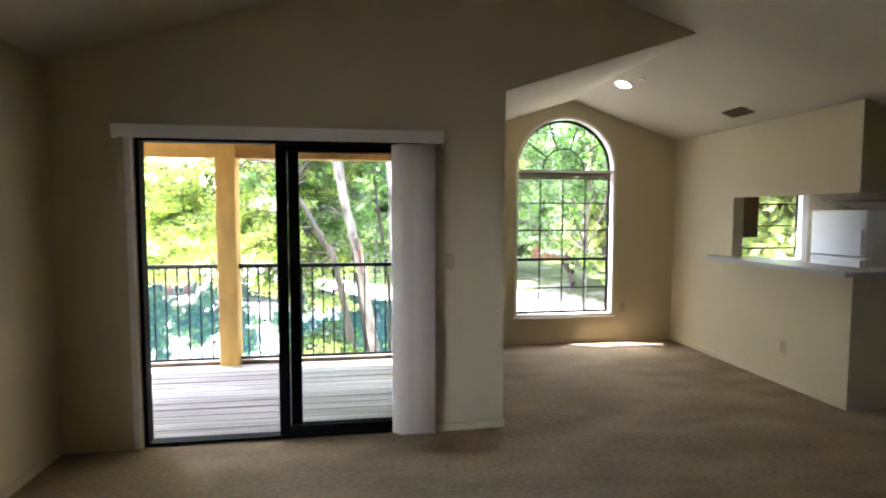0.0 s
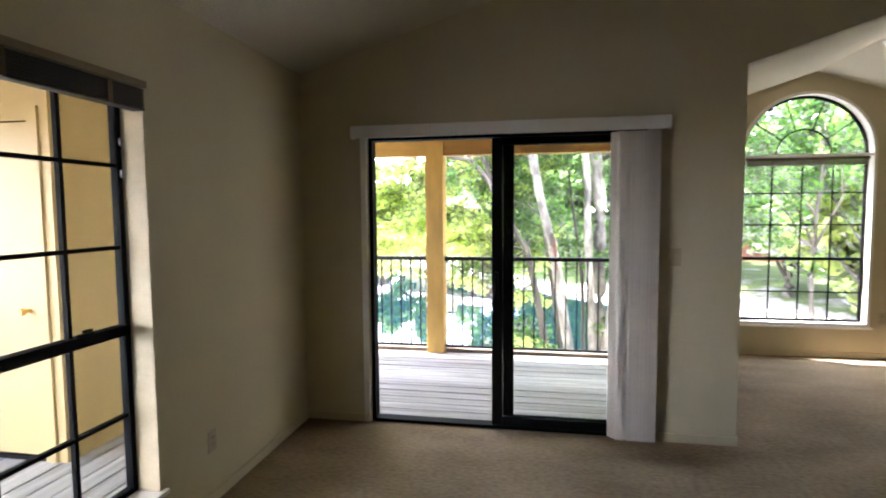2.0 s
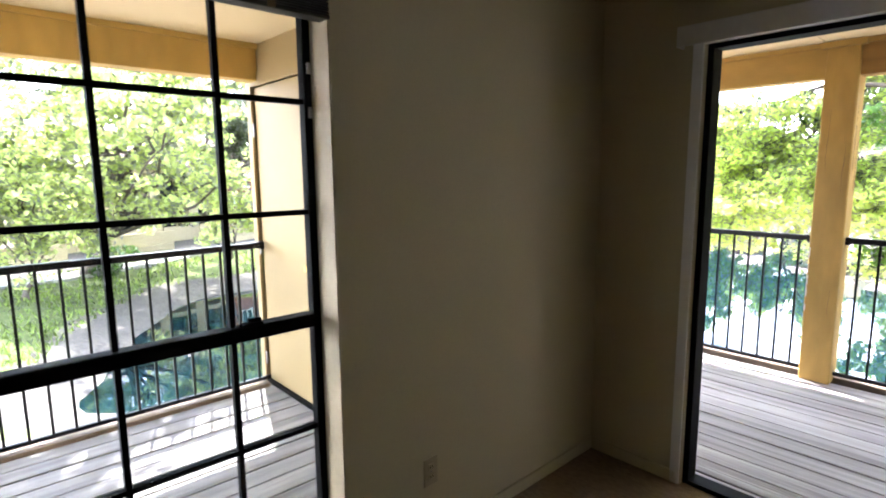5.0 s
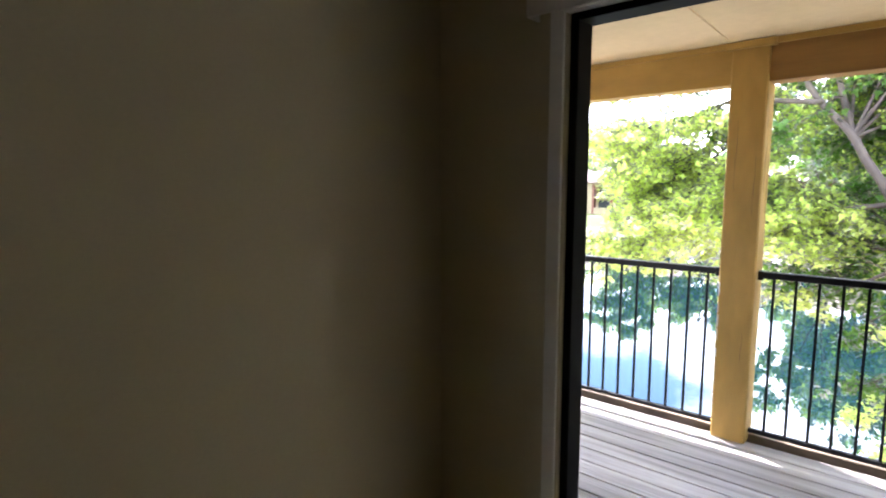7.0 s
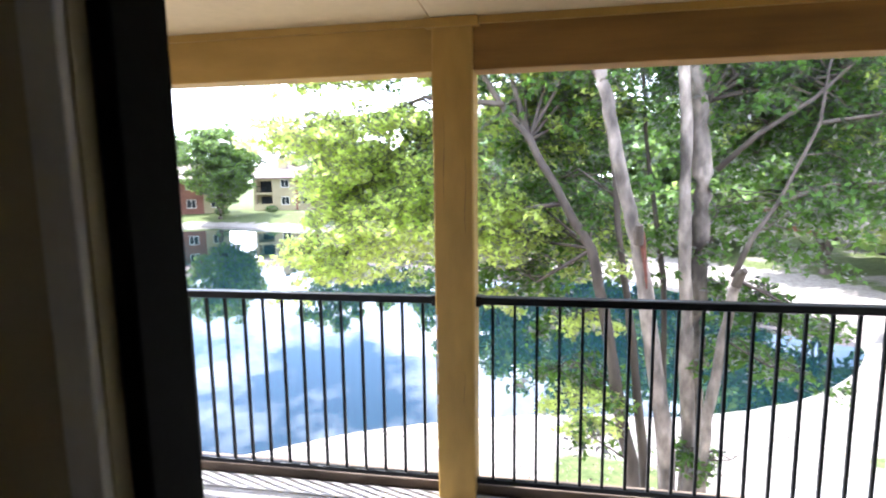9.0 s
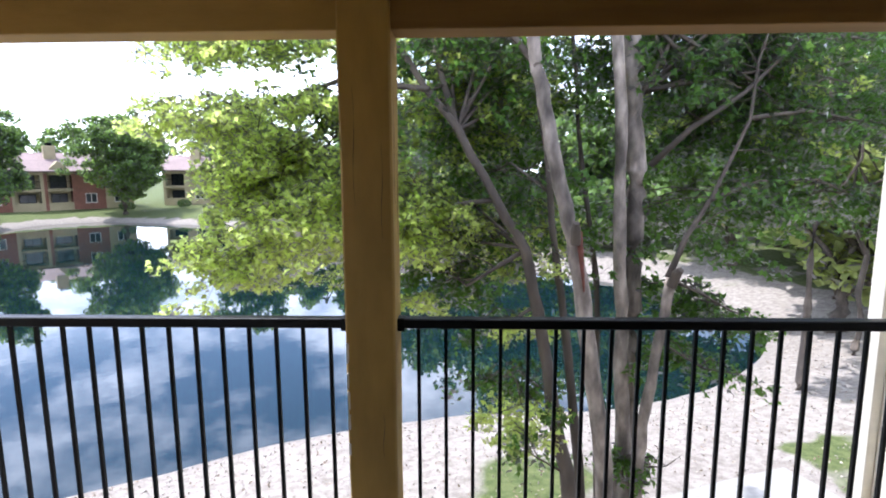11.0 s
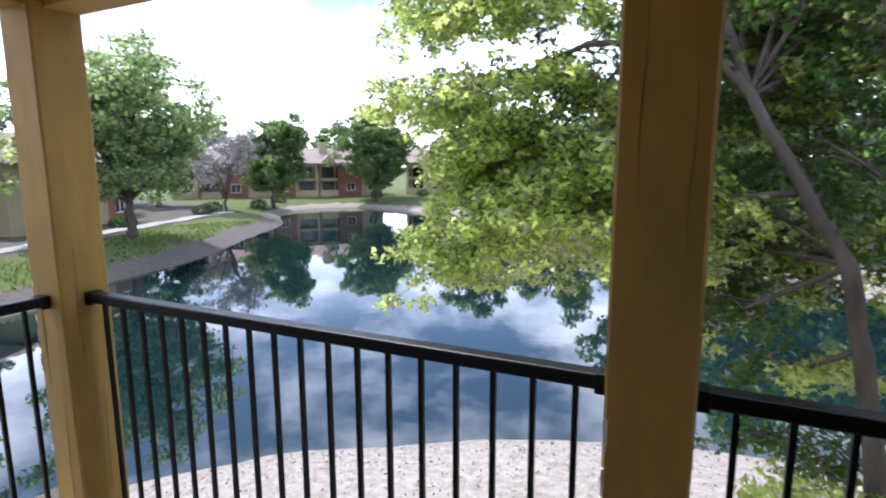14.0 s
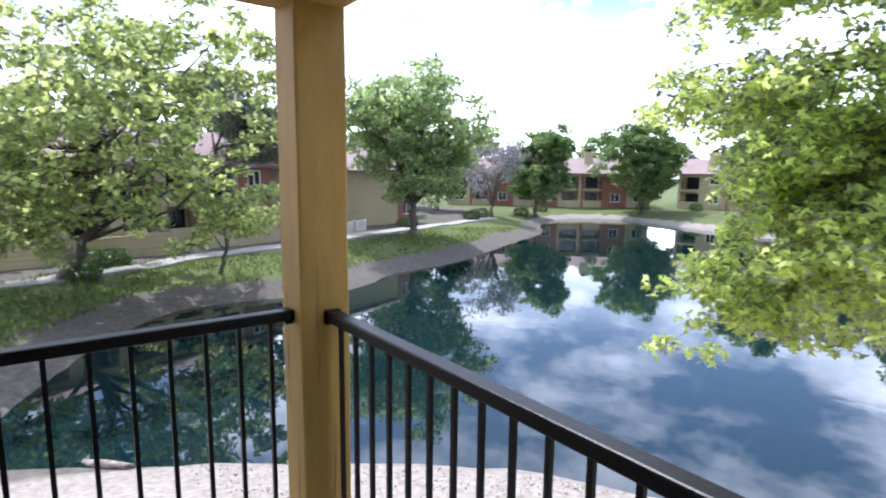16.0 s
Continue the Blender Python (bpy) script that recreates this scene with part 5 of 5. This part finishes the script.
for k, (x, y, h, s, mat) in enumerate([(-27, 70, 13, 5.5, LEAFMID), (-17, 66, 13.5, 5.5, LEAFMID), (-4.5, 53.5, 14, 5, LEAFMID), (1.5, 45.5, 14, 4.6, LEAFMID), (-78, 70, 13, 6, LEAFMID), (-66, 88, 14, 7, LEAFMID), (-48, 98, 14, 7, LEAFDULL), (-30, 99, 15, 7, LEAFMID), (-36, 88, 11, 5, LEAFMID), (-14, 92, 15, 7, LEAFMID), (4, 90, 15, 7, LEAFDULL), (-3, 60, 12, 5, LEAFMID),
                                       (4, 50, 12, 5, LEAFMID), (11, 43, 13, 5.5, LEAFMID), (19, 38, 13, 5.5, LEAFMID), (18, 27, 11, 4.5, LEAFMID), (27, 33, 14, 6, LEAFMID), (24, 24, 12, 5, LEAFMID), (16, 60, 14, 7, LEAFMID), (30, 48, 14, 7, LEAFMID), (15, 18.5, 11, 4.2, LEAFPALE), (9.5, 40, 11, 5, LEAFMID), (13.5, 33, 10, 4.6, LEAFMID), (14.5, 26, 10, 4.4, LEAFMID), (6.5, 44, 10, 5, LEAFMID), (20, 31, 11, 5, LEAFMID), (12, 22.5, 8, 3.4, LEAFPALE), (1, 55, 11, 5, LEAFMID), (11.5, 48, 12, 6, LEAFMID),
                                       (-53, 36, 10, 4.5, LEAFDULL), (-60, 40, 12, 5, LEAFMID), (-66, 45, 12, 5, LEAFDARK), (-64, 30, 13, 6, LEAFDULL), (-62, 8, 14, 6, LEAFDULL), (-56, -8, 14, 7, LEAFDULL), (-40, -8, 12, 6, LEAFPALE)]):
    crown_tree("tree", (x, y), h, 0.3, s, 1.0 if x > 0 else 3.0, mat, 120, 60, 0.22, 60 + k, "leafy green tree beyond the pond", radius=1.1)


def hedge(name, at, size, seed, label):
    rng = np.random.default_rng(seed)
    z = gz(*at)
    t = thing(name, (at[0], at[1], z), label, "shrub")
    n = int(420 * size)
    d = rng.normal(0, 1, (n, 3))
    d /= np.linalg.norm(d, axis=1)[:, None]
    c = np.array((at[0], at[1], z + 0.4 * size)) + d * np.array((0.9, 0.9, 0.55)) * size * rng.uniform(0.75, 1.05, n)[:, None]
    part("stems", joined(*[tube([(at[0], at[1], z - 0.1), (at[0] + 0.3 * size * math.cos(a), at[1] + 0.3 * size * math.sin(a), z + 0.6 * size)], [0.03, 0.012], 5) for a in (0.3, 1.6, 2.9, 4.4)]), BARKDARK, t)
    tagged(part("leaves", leaf_mesh(c, 0.13, rng, "folded"), LEAFDARK, t), kind="stuff")


for k, (x, y, s) in enumerate([(-32.3, 7.4, 1.0), (-33.2, 8.4, 0.9), (-38.3, 20.6, 0.9), (-41.5, 31.5, 0.9), (-45.5, 42.5, 1.1), (-47.0, 45.0, 1.2), (-50.0, 54.5, 1.1), (-54.0, 62.5, 1.0), (-46.0, 75.0, 1.1), (-40.0, 78.5, 1.0), (-30, 6.9, 0.8)]):
    hedge("shrub", (x, y), s, 200 + k, "dark clipped shrub by the wall")

# white service box and stones below the siding
z = gz(4.3, 9.6)
ub = thing("service_box", (4.3, 9.6, z), "white metal service box on the ground by the siding", "utility box")
part("housing", cube(3.95, 4.65, 9.3, 9.9, z - 0.05, z + 0.75, bevel=0.02), FRIDGE, ub)
part("lid", cube(3.92, 4.68, 9.27, 9.93, z + 0.75, z + 0.8, bevel=0.01), FRIDGE, ub)
# leaf litter and twigs on the bare bank
rng = np.random.default_rng(91)
lx, ly = rng.uniform(-15, 13, 26000), rng.uniform(7.5, 24, 26000)
lz, ld = ground_height(lx, ly)
keep = (ld > 0.3) & ((rng.uniform(0, 1, 26000) < 0.75) | (ld < 2.0))
pts = np.column_stack((lx, ly, lz + 0.012))[keep]
half = len(pts) // 2
LITTER = leaf_material("dry leaves", (0.23, 0.175, 0.125), (0.05, 0.03, 0.015), 0.1, 0.6)
LITTERPALE = leaf_material("pale dry leaves", (0.40, 0.35, 0.29), (0.05, 0.03, 0.015), 0.1, 0.4)
lit = part("leaf_litter", leaf_mesh(pts[:half], 0.028, rng, "folded", 0.0), LITTER)
tagged(lit, "brown dry leaves and bits strewn on the bank", "leaf litter", kind="stuff")
lit = part("leaf_litter", leaf_mesh(pts[half:], 0.032, rng, "folded", 0.0), LITTERPALE)
tagged(lit, "pale dry leaves strewn on the bank", "leaf litter", kind="stuff")
# rough grass on the bank by the path
gx2, gy2 = rng.uniform(-40, -17, 60000), rng.uniform(-2, 48, 60000)
gz2, gd2 = ground_height(gx2, gy2)
patch = np.sin(gx2 * 0.9 + 0.5 * gy2) * np.sin(gy2 * 0.7) + rng.normal(0, 0.4, 60000)
keep = (gd2 > 1.7) & (gd2 < 7.0) & (patch > -0.35)
tufts = part("grass", leaf_mesh(np.column_stack((gx2, gy2, gz2 + 0.04))[keep], 0.085, rng, "folded", -1.2), LEAFGRASS)
tagged(tufts, "rough yellow-green grass on the bank by the path", "grass", kind="stuff")
# driftwood on the shore
lg = thing("log", (-13.7, 6.3, gz(-13.7, 6.3)), "weathered pale driftwood log on the shore", "log")
part("trunk", tube([(-14.2, 6.0, gz(-14.2, 6.0) + 0.06), (-13.6, 6.3, gz(-13.6, 6.3) + 0.1), (-12.9, 6.75, gz(-12.9, 6.75) + 0.08)], [0.07, 0.1, 0.05], 8), BARK, lg, smooth=True)


# ---- apartment houses round the pond ----
def apartments(at, to, depth, bays, label, eave=5.4, ridge=8.0, roof=ROOF, chimneys=()):
    """A two-storey house whose front runs from at to to; bays are kinds of front, one after another."""
    a, b = Vector((*at, 0)), Vector((*to, 0))
    L = (b - a).length
    d = (b - a).normalized()
    z0 = gz((at[0] + to[0]) / 2, (at[1] + to[1]) / 2) - 0.1
    back = Vector((-d.y, d.x, 0))
    M = Matrix.Translation((a.x, a.y, z0)) @ Matrix((d, back, Vector((0, 0, 1)))).transposed().to_4x4()
    h = thing("apartment_house", (a.x, a.y, z0), label, "house")

    def put(name, bm, mat, parent, lab=""):
        bmesh.ops.transform(bm, matrix=M, verts=bm.verts)
        return part(name, bm, mat, parent, lab)

    put("back_wall", cubes((0.02, L - 0.02, 1.4, depth, 0, eave), ), STUCCO, h)
    w = L / len(bays)
    for i, kind in enumerate(bays):
        u0, u1 = i * w, (i + 1) * w
        if kind == "brick" or kind == "panel":
            mat = BRICK if kind == "brick" else STUCCO
            wall = put("wall", slab(rect(u0, u1, 0, eave), [rect(u0 + w * 0.3, u0 + w * 0.7, 0.9, 2.2), rect(u0 + w * 0.3, u0 + w * 0.7, 3.6, 4.9)], "y", 0, 1.4), mat, h, "red brick wall" if kind == "brick" else "cream panel wall")
            for z in (0.9, 3.6):
                wi = put("window", slab(rect(u0 + w * 0.3, u0 + w * 0.7, z, z + 1.3), [rect(u0 + w * 0.3 + 0.08, u0 + w * 0.5 - 0.03, z + 0.08, z + 1.22), rect(u0 + w * 0.5 + 0.03, u0 + w * 0.7 - 0.08, z + 0.08, z + 1.22)], "y", 0.06, 0.12), TRIM, h)
                put("pane", cube(u0 + w * 0.3 + 0.06, u0 + w * 0.7 - 0.06, 0.125, 0.14, z + 0.06, z + 1.24), DARKGLASS, wi)
        elif kind == "blank":
            put("wall", cube(u0, u1, 0, 1.4, 0, eave), STUCCO, h, "cream panel wall")
        else:
            for x0, x1 in ((u0, u0 + 0.35), (u1 - 0.35, u1)):
                put("pier", cube(x0, x1, 0, 1.4, 0, eave), BRICK if kind == "balcony" else STUCCO, h)
            put("floor_edge", cube(u0 + 0.35, u1 - 0.35, -0.1, 1.38, 2.55, 2.85), STUCCO, h, "cream floor edge")
            put("header", cube(u0 + 0.35, u1 - 0.35, 0, 1.38, eave - 0.45, eave), STUCCO, h)
            put("patio_wall", cube(u0 + 0.35, u1 - 0.35, -0.1, 0.02, 0, 1.1), STUCCO, h, "cream patio wall")
            rl = put("balcony_railing", cubes((u0 + 0.35, u1 - 0.35, -0.02, 0.03, 3.8, 3.87), (u0 + 0.35, u1 - 0.35, -0.02, 0.03, 2.93, 2.98)), IRON, h, "black railing")
            for k in range(int((w - 0.7) / 0.22)):
                x = u0 + 0.45 + k * 0.22
                put("baluster", cube(x, x + 0.03, -0.01, 0.02, 2.98, 3.8), IRON, rl)
            for z in (0.1, 2.9):
                dr = put("window", slab(rect(u0 + w * 0.25, u0 + w * 0.78, z, z + 2.1), [rect(u0 + w * 0.25 + 0.08, u0 + w * 0.51, z + 0.08, z + 2.02), rect(u0 + w * 0.53, u0 + w * 0.78 - 0.08, z + 0.08, z + 2.02)], "y", 1.33, 1.395), DARK, h)
                put("pane", cube(u0 + w * 0.25 + 0.05, u0 + w * 0.78 - 0.05, 1.38, 1.392, z + 0.05, z + 2.05), DARKGLASS, dr)
    bm = bmesh.new()
    o = 0.5
    vs = [bm.verts.new(p) for p in ((-o, -o, eave - 0.1), (L + o, -o, eave - 0.1), (L + o, depth + o, eave - 0.1), (-o, depth + o, eave - 0.1), (-o, depth / 2, ridge), (L + o, depth / 2, ridge),
                                    (-o, -o, eave + 0.08), (L + o, -o, eave + 0.08), (-o, depth + o, eave + 0.08), (L + o, depth + o, eave + 0.08))]
    for f in ((0, 3, 2, 1), (0, 1, 7, 6), (6, 7, 5, 4), (3, 8, 9, 2), (8, 4, 5, 9), (0, 6, 4, 8, 3), (1, 2, 9, 5, 7)):
        bm.faces.new([vs[i] for i in f])
    bmesh.ops.recalc_face_normals(bm, faces=bm.faces)
    rf = put("roof", bm, roof, h, "pink-brown shingle roof")
    for i, kind in enumerate(bays):
        if kind == "balcony":
            u0, u1 = i * w, (i + 1) * w
            um = (u0 + u1) / 2
            bm = bmesh.new()
            vs = [bm.verts.new(p) for p in ((u0, -0.15, eave - 0.3), (u1, -0.15, eave - 0.3), (um, -0.15, eave + 1.35), (u0, 2.4, eave - 0.3), (u1, 2.4, eave - 0.3), (um, 3.2, eave + 1.35))]
            for f in ((0, 1, 2), (5, 4, 3), (0, 2, 5, 3), (1, 4, 5, 2), (0, 3, 4, 1)):
                bm.faces.new([vs[i2] for i2 in f])
            bmesh.ops.recalc_face_normals(bm, faces=bm.faces)
            put("gable", bm, STUCCO, h, "cream gable")
    for u in chimneys:
        ch = put("chimney", cube(u, u + 1.3, depth * 0.3, depth * 0.3 + 1.1, eave, ridge + 0.9), STUCCO, h, "cream boxed chimney")
        put("chimney_cap", cube(u + 0.3, u + 1.0, depth * 0.3 + 0.2, depth * 0.3 + 0.9, ridge + 0.9, ridge + 1.3), DARK, ch)
    return h


apartments((-68.3, 56.7), (-47.3, 78.7), 10, ["panel", "balcony", "brick", "open", "brick", "open", "balcony", "brick", "panel"], "two-storey brick apartments with pink-brown roof across the pond", eave=5.1, ridge=7.6, chimneys=(9, 21))
apartments((-44.5, 81.5), (-25.5, 86.0), 10, ["open", "panel", "balcony", "panel", "open", "brick"], "two-storey cream apartments with a boxed chimney", eave=5.1, ridge=7.4, chimneys=(3.2, 13))
apartments((-21.0, 80.0), (1.0, 71.0), 10, ["panel", "open", "balcony", "brick", "open", "panel"], "cream apartments half hidden behind leaves", eave=5.1, ridge=7.4, chimneys=(6,))
apartments((17.0, 52.0), (36.0, 40.0), 10, ["brick", "open", "balcony", "brick", "open"], "brick apartments among trees at the pond's end", eave=5.1, ridge=7.4)
apartments((-37.2, 4.0), (-41.5, 19.5), 10, ["open", "open", "open", "open", "open", "brick"], "long two-storey house with cream bands and brick by the path", eave=5.2, ridge=7.8, roof=ROOF)
apartments((-42.4, 24.6), (-45.9, 35.6), 10, ["blank", "blank", "blank", "brick"], "cream windowless end house behind the bank tree", eave=5.0, ridge=7.4)


def patio_wall(p, q, hgt, label):
    a, b = Vector((*p, 0)), Vector((*q, 0))
    d = (b - a).normalized()
    z0 = gz((p[0] + q[0]) / 2, (p[1] + q[1]) / 2) - 0.1
    m = Matrix.Translation((a.x, a.y, z0)) @ Matrix((d, Vector((-d.y, d.x, 0)), Vector((0, 0, 1)))).transposed().to_4x4()
    t = thing("patio_wall", (a.x, a.y, z0), label, "fence")
    L = (b - a).length
    n = 5
    for k in range(n):
        bm = cube(0, L, -0.03 + 0.004 * (k % 2), 0.03, hgt * k / n, hgt * (k + 1) / n - 0.015)
        bmesh.ops.transform(bm, matrix=m, verts=bm.verts)
        part("board", bm, STUCCO, t)
    bm = cube(-0.04, L + 0.04, -0.07, 0.07, hgt, hgt + 0.05, bevel=0.01)
    bmesh.ops.transform(bm, matrix=m, verts=bm.verts)
    part("cap_board", bm, STUCCO, t)


patio_wall((-34.2, 7.2), (-35.4, 11.6), 1.25, "low cream board wall round a patio")
patio_wall((-36.0, 13.4), (-37.6, 18.6), 1.25, "low cream board wall round a patio")
patio_wall((-33.3, 1.5), (-34.0, 6.0), 1.25, "low cream board wall round a patio")
for x, y in ((-40.4, 25.2), (-40.9, 26.6)):
    z = gz(x, y)
    ac = thing("air_conditioner", (x, y, z), "grey outdoor air-conditioning unit beside the house", "air conditioner")
    part("housing", cube(x - 0.4, x + 0.4, y - 0.4, y + 0.4, z - 0.05, z + 0.85, bevel=0.02), FRIDGE, ac)
    for k in range(6):
        part("louvre", cube(x + 0.4, x + 0.412, y - 0.34, y + 0.34, z + 0.1 + k * 0.12, z + 0.15 + k * 0.12), STEEL, ac)
    part("fan_grille", cyl(bmesh.new(), (x, y, z + 0.85), (x, y, z + 0.875), 0.3, seg=20), DARK, ac)
